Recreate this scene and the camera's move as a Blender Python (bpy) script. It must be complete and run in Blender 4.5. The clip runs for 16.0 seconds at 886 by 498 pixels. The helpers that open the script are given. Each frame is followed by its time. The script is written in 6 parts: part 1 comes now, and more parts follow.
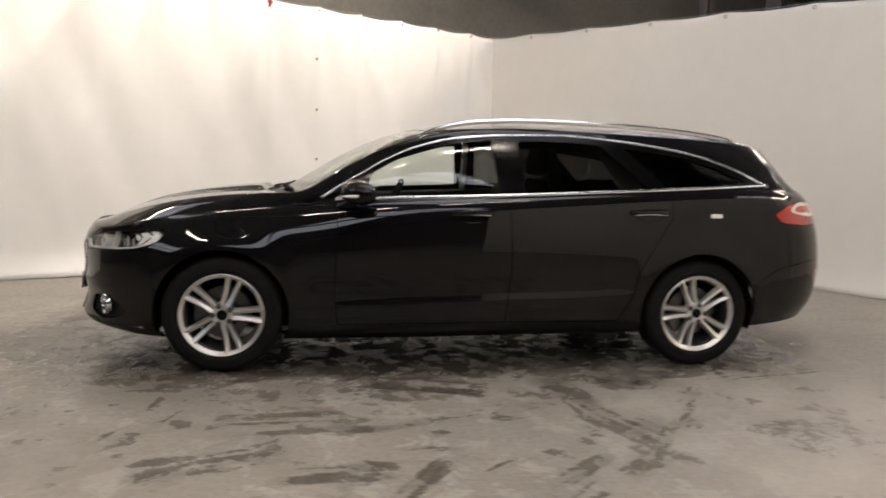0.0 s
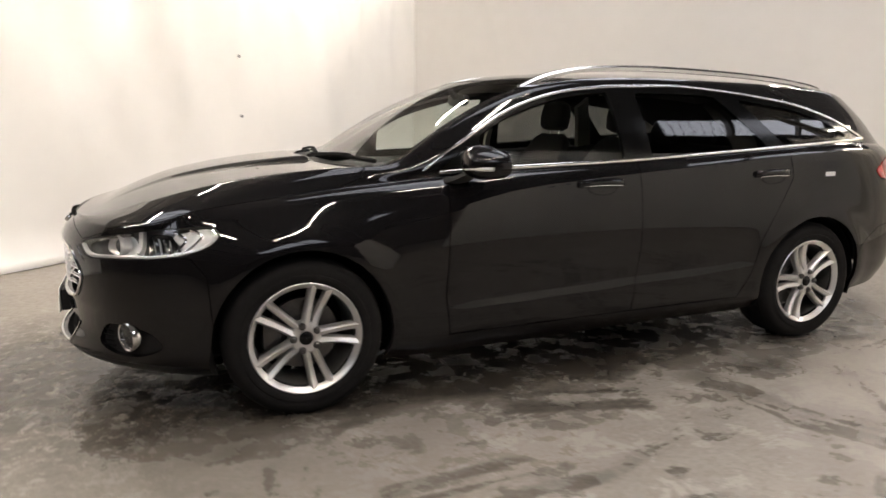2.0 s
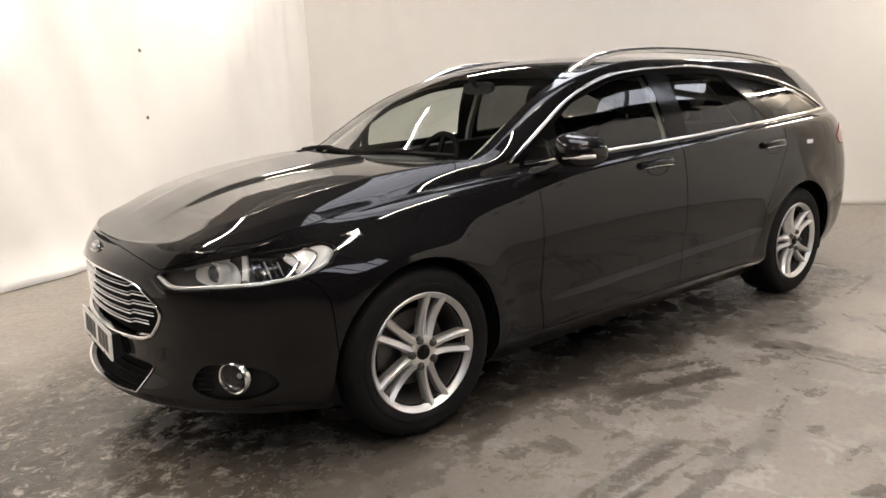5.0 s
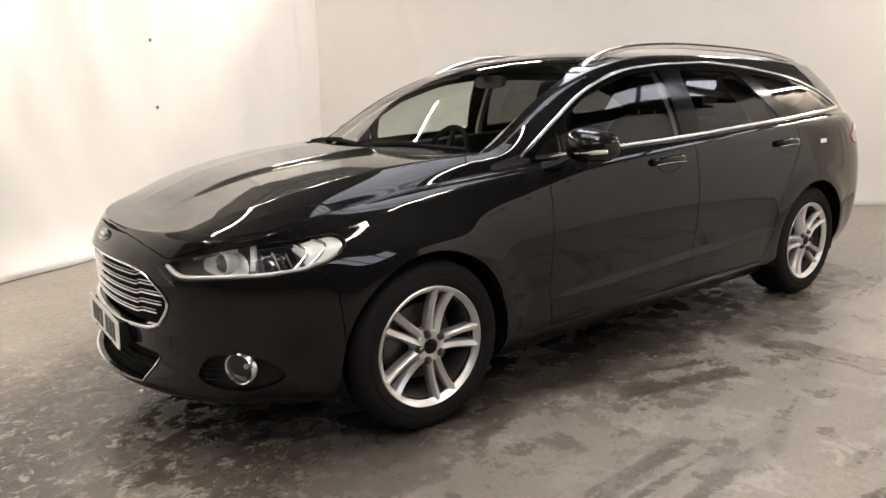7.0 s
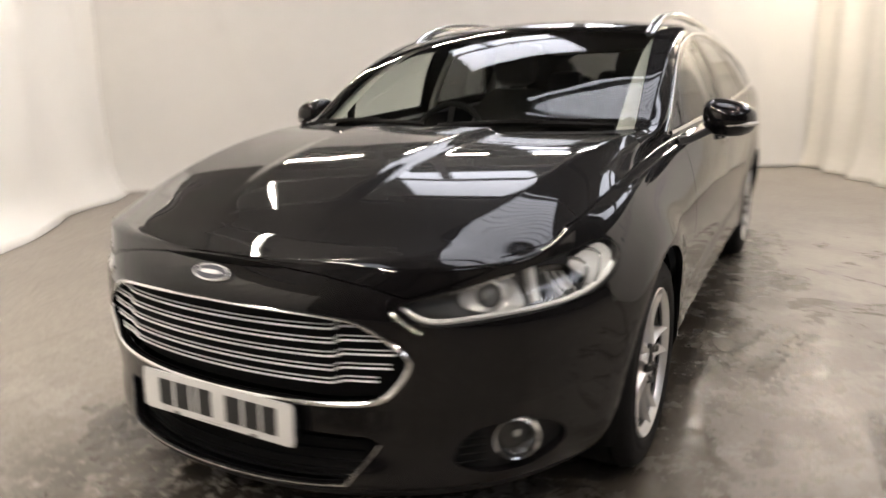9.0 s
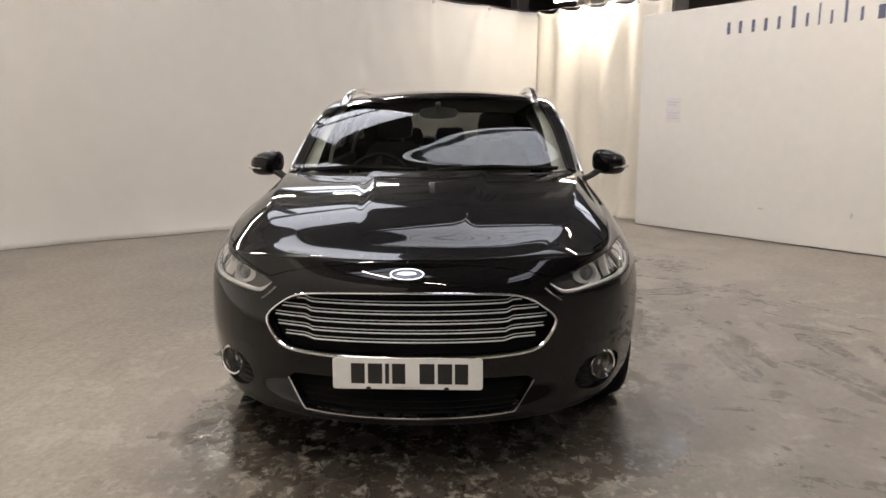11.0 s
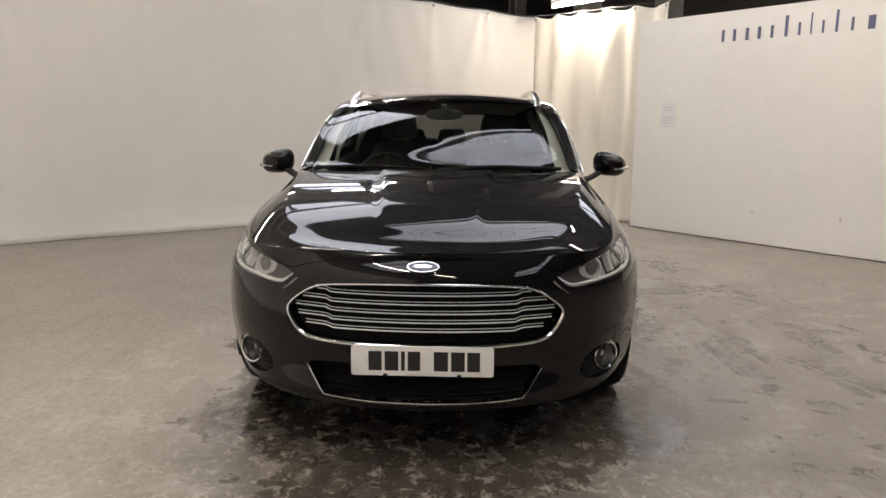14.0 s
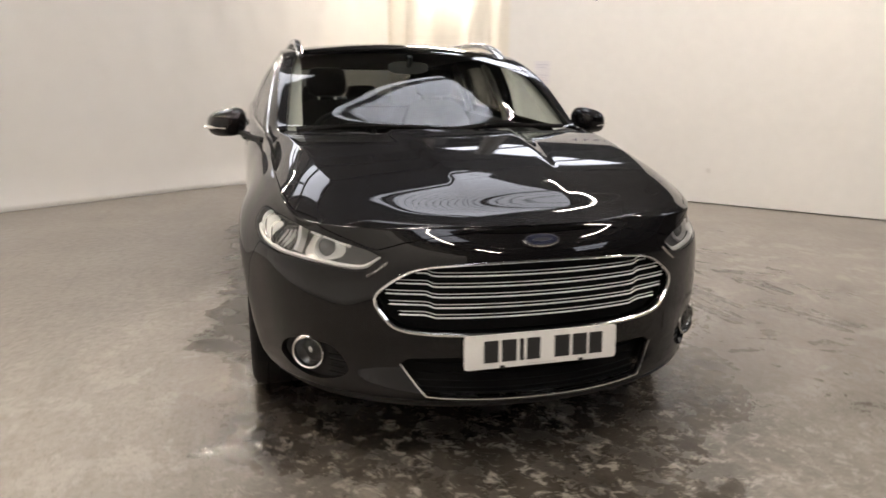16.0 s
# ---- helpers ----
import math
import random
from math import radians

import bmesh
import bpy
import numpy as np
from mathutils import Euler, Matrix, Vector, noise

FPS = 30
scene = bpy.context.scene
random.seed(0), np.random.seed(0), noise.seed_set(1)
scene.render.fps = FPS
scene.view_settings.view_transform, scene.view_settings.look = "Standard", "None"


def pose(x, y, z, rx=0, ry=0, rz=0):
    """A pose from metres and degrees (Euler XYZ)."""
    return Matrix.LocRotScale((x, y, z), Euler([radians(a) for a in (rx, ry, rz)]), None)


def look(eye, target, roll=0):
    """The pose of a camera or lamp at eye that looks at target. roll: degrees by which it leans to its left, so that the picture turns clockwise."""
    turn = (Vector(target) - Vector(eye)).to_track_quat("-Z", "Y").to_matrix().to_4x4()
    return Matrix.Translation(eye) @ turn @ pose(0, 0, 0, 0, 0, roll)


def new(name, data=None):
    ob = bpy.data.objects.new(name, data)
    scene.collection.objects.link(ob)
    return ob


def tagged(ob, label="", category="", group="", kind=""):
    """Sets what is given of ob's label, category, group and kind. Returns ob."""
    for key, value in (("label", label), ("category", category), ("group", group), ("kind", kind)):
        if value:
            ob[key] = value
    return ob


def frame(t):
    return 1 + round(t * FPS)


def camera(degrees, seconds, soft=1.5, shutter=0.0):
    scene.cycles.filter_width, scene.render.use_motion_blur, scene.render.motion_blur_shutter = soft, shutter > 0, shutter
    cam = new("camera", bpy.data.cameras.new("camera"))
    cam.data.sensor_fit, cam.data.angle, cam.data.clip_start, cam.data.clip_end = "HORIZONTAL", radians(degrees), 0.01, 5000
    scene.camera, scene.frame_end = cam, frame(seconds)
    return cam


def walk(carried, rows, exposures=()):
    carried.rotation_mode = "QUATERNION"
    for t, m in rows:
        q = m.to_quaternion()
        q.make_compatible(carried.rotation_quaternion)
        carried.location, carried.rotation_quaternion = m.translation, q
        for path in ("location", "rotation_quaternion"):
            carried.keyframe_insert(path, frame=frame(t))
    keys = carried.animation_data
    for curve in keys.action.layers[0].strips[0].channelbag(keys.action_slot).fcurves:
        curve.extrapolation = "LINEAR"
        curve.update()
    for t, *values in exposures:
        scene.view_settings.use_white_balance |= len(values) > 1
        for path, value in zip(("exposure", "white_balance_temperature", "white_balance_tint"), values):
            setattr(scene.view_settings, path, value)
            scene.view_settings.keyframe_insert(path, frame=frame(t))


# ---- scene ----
cam = camera(65.4, 16.0, shutter=1.0)
PATH = [
    (0, (-0.752, -4.83, 1.224), (-0.466, -2.866, 0.973), 1.6),
    (0.5, (-1.057, -4.624, 1.239), (-0.719, -2.675, 0.94), 2.2),
    (1, (-1.36, -4.308, 1.236), (-0.876, -2.395, 0.907), 2.6),
    (1.5, (-1.668, -3.974, 1.248), (-1.028, -2.114, 0.884), 1.6),
    (2, (-1.961, -3.619, 1.24), (-1.202, -1.808, 0.86), 0.5),
    (2.5, (-2.239, -3.308, 1.253), (-1.305, -1.586, 0.85), 1.0),
    (3, (-2.46, -3.024, 1.251), (-1.4, -1.372, 0.865), 0.0),
    (3.5, (-2.693, -2.906, 1.256), (-1.52, -1.336, 0.86), -0.4),
    (4, (-2.823, -2.932, 1.265), (-1.636, -1.375, 0.855), -1.6),
    (4.5, (-2.848, -2.935, 1.269), (-1.672, -1.373, 0.849), -2.3),
    (7, (-2.846, -2.916, 1.259), (-1.689, -1.343, 0.825), -1.4),
    (7.5, (-2.913, -2.68, 1.243), (-1.708, -1.151, 0.785), -0.1),
    (8, (-2.99, -2.227, 1.231), (-1.655, -0.832, 0.71), 1.1),
    (8.5, (-3.149, -1.726, 1.259), (-1.659, -0.518, 0.693), 1.4),
    (9, (-3.511, -1.297, 1.234), (-1.812, -0.366, 0.738), -1.3),
    (11.5, (-4.745, -0.181, 1.291), (-2.779, -0.119, 0.928), 0.3),
    (12, (-4.778, -0.177, 1.291), (-2.811, -0.105, 0.932), 0.3),
    (12.5, (-4.778, -0.174, 1.283), (-2.811, -0.107, 0.925), -0.3),
    (13, (-4.775, -0.167, 1.28), (-2.809, -0.094, 0.92), -0.4),
    (13.5, (-4.774, -0.168, 1.28), (-2.809, -0.092, 0.918), -0.2),
    (14, (-4.771, -0.164, 1.28), (-2.805, -0.089, 0.918), 0.4),
    (14.5, (-4.763, -0.136, 1.275), (-2.797, -0.072, 0.914), 0.8),
    (15, (-4.747, 0.193, 1.248), (-2.78, 0.117, 0.891), 1.7),
    (15.5, (-4.536, 0.498, 1.242), (-2.6, 0.242, 0.813), 1.0),
    (16, (-4.3, 0.849, 1.241), (-2.422, 0.342, 0.774), 0.5),
]
walk(cam, [(t, look(eye, target, roll)) for t, eye, target, roll in PATH],
     exposures=[(0, 0.04), (1.5, 0.29), (3.5, 0.45), (7, 0.5), (9, 0.45), (11.5, 0.0), (14.5, 0.0), (16, 0.31)])

# ---------------------------------------------------------------- light
world = bpy.data.worlds.new("world")
scene.world = world
world.use_nodes = True
world.node_tree.nodes["Background"].inputs[0].default_value = (0.55, 0.62, 0.75, 1)
world.node_tree.nodes["Background"].inputs[1].default_value = 0.02


# ---------------------------------------------------------------- materials
def mat(name, color=(0.5, 0.5, 0.5), rough=0.5, metal=0.0, var=0.0, scale=6.0, bump=0.0, bscale=60.0, coat=0.0, spec=0.5, rvar=0.0):
    """A surface with two scales of colour variation, roughness variation and fine relief."""
    m = bpy.data.materials.new(name)
    m.use_nodes = True
    nt = m.node_tree
    b = nt.nodes["Principled BSDF"]
    b.inputs["Base Color"].default_value = (*color, 1)
    b.inputs["Roughness"].default_value = rough
    b.inputs["Metallic"].default_value = metal
    b.inputs["Specular IOR Level"].default_value = spec
    b.inputs["Coat Weight"].default_value = coat
    b.inputs["Coat Roughness"].default_value = 0.03
    tc = nt.nodes.new("ShaderNodeTexCoord")
    if var > 0 or rvar > 0:
        n1 = nt.nodes.new("ShaderNodeTexNoise")
        n1.inputs["Scale"].default_value = scale
        n1.inputs["Detail"].default_value = 6
        n2 = nt.nodes.new("ShaderNodeTexNoise")
        n2.inputs["Scale"].default_value = scale * 9
        n2.inputs["Detail"].default_value = 4
        nt.links.new(tc.outputs["Object"], n1.inputs["Vector"])
        nt.links.new(tc.outputs["Object"], n2.inputs["Vector"])
        add = nt.nodes.new("ShaderNodeMath")
        add.operation = "ADD"
        nt.links.new(n1.outputs["Fac"], add.inputs[0])
        nt.links.new(n2.outputs["Fac"], add.inputs[1])
        mr = nt.nodes.new("ShaderNodeMapRange")
        mr.inputs["From Min"].default_value, mr.inputs["From Max"].default_value = 0.6, 1.4
        mr.inputs["To Min"].default_value, mr.inputs["To Max"].default_value = 1 - var, 1 + var
        nt.links.new(add.outputs[0], mr.inputs["Value"])
        mul = nt.nodes.new("ShaderNodeVectorMath")
        mul.operation = "SCALE"
        mul.inputs[0].default_value = color
        nt.links.new(mr.outputs[0], mul.inputs["Scale"])
        nt.links.new(mul.outputs[0], b.inputs["Base Color"])
        if rvar > 0:
            rr = nt.nodes.new("ShaderNodeMapRange")
            rr.inputs["From Min"].default_value, rr.inputs["From Max"].default_value = 0.6, 1.4
            rr.inputs["To Min"].default_value, rr.inputs["To Max"].default_value = max(0.0, rough - rvar), rough + rvar
            nt.links.new(add.outputs[0], rr.inputs["Value"])
            nt.links.new(rr.outputs[0], b.inputs["Roughness"])
    if bump > 0:
        n3 = nt.nodes.new("ShaderNodeTexNoise")
        n3.inputs["Scale"].default_value = bscale
        n3.inputs["Detail"].default_value = 3
        nt.links.new(tc.outputs["Object"], n3.inputs["Vector"])
        bp = nt.nodes.new("ShaderNodeBump")
        bp.inputs["Strength"].default_value = bump
        bp.inputs["Distance"].default_value = 0.01
        nt.links.new(n3.outputs["Fac"], bp.inputs["Height"])
        nt.links.new(bp.outputs[0], b.inputs["Normal"])
    return m


def glow(name, color, strength):
    m = bpy.data.materials.new(name)
    m.use_nodes = True
    b = m.node_tree.nodes["Principled BSDF"]
    b.inputs["Base Color"].default_value = (0.8, 0.8, 0.8, 1)
    b.inputs["Emission Color"].default_value = (*color, 1)
    b.inputs["Emission Strength"].default_value = strength
    return m


def glass(name, tint, rough=0.0):
    """A thin pane: it lets tinted light straight through and mirrors by its angle."""
    m = bpy.data.materials.new(name)
    m.use_nodes = True
    nt = m.node_tree
    nt.nodes.remove(nt.nodes["Principled BSDF"])
    out = nt.nodes["Material Output"]
    tr = nt.nodes.new("ShaderNodeBsdfTransparent")
    tr.inputs[0].default_value = (*tint, 1)
    gl = nt.nodes.new("ShaderNodeBsdfGlossy")
    gl.inputs["Roughness"].default_value = rough
    lw = nt.nodes.new("ShaderNodeLayerWeight")
    pw = nt.nodes.new("ShaderNodeMath")
    pw.operation = "POWER"
    pw.inputs[1].default_value = 4.5
    nt.links.new(lw.outputs["Facing"], pw.inputs[0])
    fr = nt.nodes.new("ShaderNodeMapRange")
    fr.inputs["To Min"].default_value, fr.inputs["To Max"].default_value = 0.055, 1.0
    nt.links.new(pw.outputs[0], fr.inputs["Value"])
    mx = nt.nodes.new("ShaderNodeMixShader")
    nt.links.new(fr.outputs[0], mx.inputs[0])
    nt.links.new(tr.outputs[0], mx.inputs[1])
    nt.links.new(gl.outputs[0], mx.inputs[2])
    nt.links.new(mx.outputs[0], out.inputs["Surface"])
    return m


PAINT = mat("black_paint", (0.0038, 0.0034, 0.0038), 0.5, 0.0, 0.25, 2.5, 0.0, coat=1.0, spec=0.03)
PAINT.node_tree.nodes["Principled BSDF"].inputs["Coat IOR"].default_value = 1.38
CHROME = mat("chrome", (0.78, 0.78, 0.77), 0.13, 1.0, 0.06, 9, rvar=0.05)
SATIN = mat("satin_aluminium", (0.72, 0.72, 0.71), 0.24, 1.0, 0.06, 9, rvar=0.05)
BARSILVER = mat("grille_silver", (0.80, 0.80, 0.79), 0.40, 0.55, 0.05, 12)
ALLOY = mat("silver_alloy", (0.66, 0.65, 0.635), 0.36, 0.85, 0.05, 10, rvar=0.05)
PLASTIC = mat("black_plastic", (0.011, 0.0107, 0.0107), 0.55, 0.0, 0.3, 8, 0.15, 300, spec=0.28)
TRIMGLOSS = mat("gloss_black_trim", (0.004, 0.004, 0.004), 0.14, 0.0, 0.2, 8, spec=0.18)
RUBBER = mat("tyre_rubber", (0.0085, 0.008, 0.008), 0.75, 0.0, 0.35, 20, 0.2, 160, spec=0.14)
DARK = mat("underbody_black", (0.005, 0.005, 0.005), 0.85, 0.0, 0.4, 10, spec=0.12)
STEEL = mat("brake_steel", (0.12, 0.115, 0.11), 0.45, 1.0, 0.2, 30)
BARREL = mat("dusty_rim_barrel", (0.055, 0.053, 0.05), 0.5, 0.5, 0.3, 12)
FOGBOWL = mat("fog_bowl", (0.07, 0.07, 0.07), 0.12, 0.9, 0.1, 20)
CLOTH = mat("charcoal_cloth", (0.022, 0.021, 0.021), 0.9, 0.0, 0.25, 30, 0.3, 500)
LINER = mat("grey_headlining", (0.36, 0.35, 0.32), 0.9, 0.0, 0.08, 10, 0.2, 400)
DASH = mat("dashboard_plastic", (0.022, 0.022, 0.023), 0.65, 0.0, 0.2, 10, 0.2, 300)
GLASS = glass("clear_glass", (0.84, 0.88, 0.85))
PRIVACY = glass("privacy_glass", (0.16, 0.16, 0.155))
LENS = glass("headlamp_lens", (0.92, 0.93, 0.93))
REFLECTOR = mat("lamp_reflector", (0.75, 0.75, 0.75), 0.16, 0.9, 0.05, 20)
LIGHTGUIDE = mat("light_guide", (0.66, 0.66, 0.65), 0.28, 0.15, 0.04, 30)
LAMPGREY = mat("lamp_housing", (0.62, 0.62, 0.61), 0.28, 0.45, 0.04, 12)
LAMPDARK = mat("lamp_inner_housing", (0.085, 0.083, 0.08), 0.32, 0.25, 0.1, 14)
REDLENS = mat("red_lens", (0.36, 0.008, 0.006), 0.12, 0.0, 0.15, 40, coat=1.0)
WHITELENS = mat("clear_lens", (0.68, 0.66, 0.62), 0.15, 0.0, 0.1, 40, coat=1.0)
PLATE = mat("plate_white", (0.74, 0.74, 0.72), 0.4, 0.0, 0.05, 15)
INK = mat("plate_black", (0.012, 0.012, 0.012), 0.5)
BADGEBLUE = mat("badge_blue", (0.012, 0.018, 0.05), 0.25, 0.2, 0.1, 30, coat=1.0)
PAPER = mat("white_paper", (0.75, 0.75, 0.74), 0.7, 0.0, 0.05, 30)


# ---------------------------------------------------------------- mesh tools
def part(name, bm, material, parent=None, label="", smooth=True):
    """Links a bmesh as one mesh object, under a thing or a part where a parent is given."""
    me = bpy.data.meshes.new(name)
    bm.normal_update()
    bm.to_mesh(me)
    bm.free()
    me.materials.append(material)
    if smooth:
        me.shade_smooth()
        me.set_sharp_from_angle(angle=radians(38))
    ob = new(name, me)
    if parent is not None:
        ob.parent = parent
    if label:
        tagged(ob, label)
    return ob


def thing(name, label, category, group="", kind="", at=(0, 0, 0)):
    ob = new(name)
    ob.location = at
    return tagged(ob, label, category, group, kind)


def add_box(bm, lo, hi, bevel=0.0, m=None):
    """A box from corner to corner, with rounded edges where bevel is given."""
    lo, hi = Vector(lo), Vector(hi)
    made = bmesh.ops.create_cube(bm, size=1, matrix=Matrix.Translation((lo + hi) / 2) @ Matrix.Diagonal((*(hi - lo), 1)))["verts"]
    if bevel > 0:
        edges = {e for v in made for e in v.link_edges}
        res = bmesh.ops.bevel(bm, geom=list(edges), offset=bevel, segments=2, affect="EDGES", profile=0.7)
        made = list({v for f in res["faces"] for v in f.verts} | {v for v in made if v.is_valid})
    if m is not None:
        bmesh.ops.transform(bm, matrix=m, verts=made)
    return made


def add_lathe(bm, profile, steps=48, axis="y", centre=(0, 0, 0), span=2 * math.pi):
    """A turned shape: profile of (radius, along the axis)."""
    rings = []
    full = abs(span - 2 * math.pi) < 1e-6
    for i in range(steps if full else steps + 1):
        a = span * i / steps
        ring = []
        for r, h in profile:
            if axis == "y":
                p = (centre[0] + r * math.cos(a), centre[1] + h, centre[2] + r * math.sin(a))
            elif axis == "z":
                p = (centre[0] + r * math.cos(a), centre[1] + r * math.sin(a), centre[2] + h)
            else:
                p = (centre[0] + h, centre[1] + r * math.cos(a), centre[2] + r * math.sin(a))
            ring.append(bm.verts.new(p))
        rings.append(ring)
    n = len(rings)
    for i in range(n if full else n - 1):
        a, b = rings[i], rings[(i + 1) % n]
        for k in range(len(profile) - 1):
            bm.faces.new((a[k], b[k], b[k + 1], a[k + 1]))
    bmesh.ops.remove_doubles(bm, verts=[v for r in rings for v in r], dist=1e-5)
    bmesh.ops.recalc_face_normals(bm, faces=bm.faces)


def smooth_line(points, n, closed=False):
    """n points along a smooth curve through the given ones (Catmull-Rom)."""
    p = np.array(points, float)
    m = len(p)
    out = []
    segs = m if closed else m - 1
    for i in range(n):
        t = segs * i / (n if closed else n - 1)
        k = min(int(t), segs - 1)
        f = t - k
        if closed:
            a, b, c, d = p[(k - 1) % m], p[k % m], p[(k + 1) % m], p[(k + 2) % m]
        else:
            a, b, c, d = p[max(k - 1, 0)], p[k], p[k + 1], p[min(k + 2, m - 1)]
        out.append(0.5 * (2 * b + (c - a) * f + (2 * a - 5 * b + 4 * c - d) * f * f + (3 * b - a - 3 * c + d) * f ** 3))
    return np.array(out)


def add_sweep(bm, path, section, ups, closed=False, scale=None):
    """Sweeps a closed section of (across, up) along a path; ups gives the up direction at each point."""
    path = [Vector(p) for p in path]
    n = len(path)
    rings = []
    for i, p in enumerate(path):
        a = path[(i - 1) % n] if closed else path[max(i - 1, 0)]
        b = path[(i + 1) % n] if closed else path[min(i + 1, n - 1)]
        d = (b - a).normalized()
        up = Vector(ups[i] if not isinstance(ups, Vector) else ups)
        up = (up - d * up.dot(d)).normalized()
        side = d.cross(up)
        k = scale[i] if scale is not None else 1.0
        rings.append([bm.verts.new(p + side * (u * k) + up * (v * k)) for u, v in section])
    m = len(section)
    for i in range(n if closed else n - 1):
        a, b = rings[i], rings[(i + 1) % n]
        for k in range(m):
            bm.faces.new((a[k], a[(k + 1) % m], b[(k + 1) % m], b[k]))
    if not closed:
        bm.faces.new(rings[0])
        bm.faces.new(rings[-1])
    bmesh.ops.recalc_face_normals(bm, faces=bm.faces)


def tube_section(r, n=8, flat=1.0):
    return [(r * math.cos(2 * math.pi * i / n), flat * r * math.sin(2 * math.pi * i / n)) for i in range(n)]


def add_prism(bm, outline, depth, m):
    """A flat plate with that outline (x, y), of that depth below, set by m, with a small chamfer."""
    pts = [Vector((p[0], p[1], 0)) for p in outline]
    mid = sum(pts, Vector()) / len(pts)
    ch = min(0.0015, depth / 3)
    top = [bm.verts.new(m @ (p + (mid - p).normalized() * ch)) for p in pts]
    rim = [bm.verts.new(m @ (p + Vector((0, 0, -ch)))) for p in pts]
    low = [bm.verts.new(m @ (p + Vector((0, 0, -depth)))) for p in pts]
    n = len(pts)
    bm.faces.new(top)
    bm.faces.new(low[::-1])
    for i in range(n):
        j = (i + 1) % n
        bm.faces.new((rim[i], rim[j], top[j], top[i]))
        bm.faces.new((low[i], low[j], rim[j], rim[i]))
    bmesh.ops.recalc_face_normals(bm, faces=bm.faces)


def pchip(xs, ys, x):
    """Smooth interpolation without overshoot."""
    xs, ys, x = np.array(xs, float), np.array(ys, float), np.clip(np.array(x, float), xs[0], xs[-1])
    h = np.diff(xs)
    d = np.diff(ys) / h
    s = np.zeros(len(xs))
    for i in range(1, len(xs) - 1):
        if d[i - 1] * d[i] > 0:
            w1, w2 = 2 * h[i] + h[i - 1], h[i] + 2 * h[i - 1]
            s[i] = (w1 + w2) / (w1 / d[i - 1] + w2 / d[i])
    s[0], s[-1] = d[0], d[-1]
    k = np.clip(np.searchsorted(xs, x) - 1, 0, len(xs) - 2)
    t = (x - xs[k]) / h[k]
    return (ys[k] * (1 + 2 * t) * (1 - t) ** 2 + s[k] * h[k] * t * (1 - t) ** 2
            + ys[k + 1] * t * t * (3 - 2 * t) + s[k + 1] * h[k] * t * t * (t - 1))


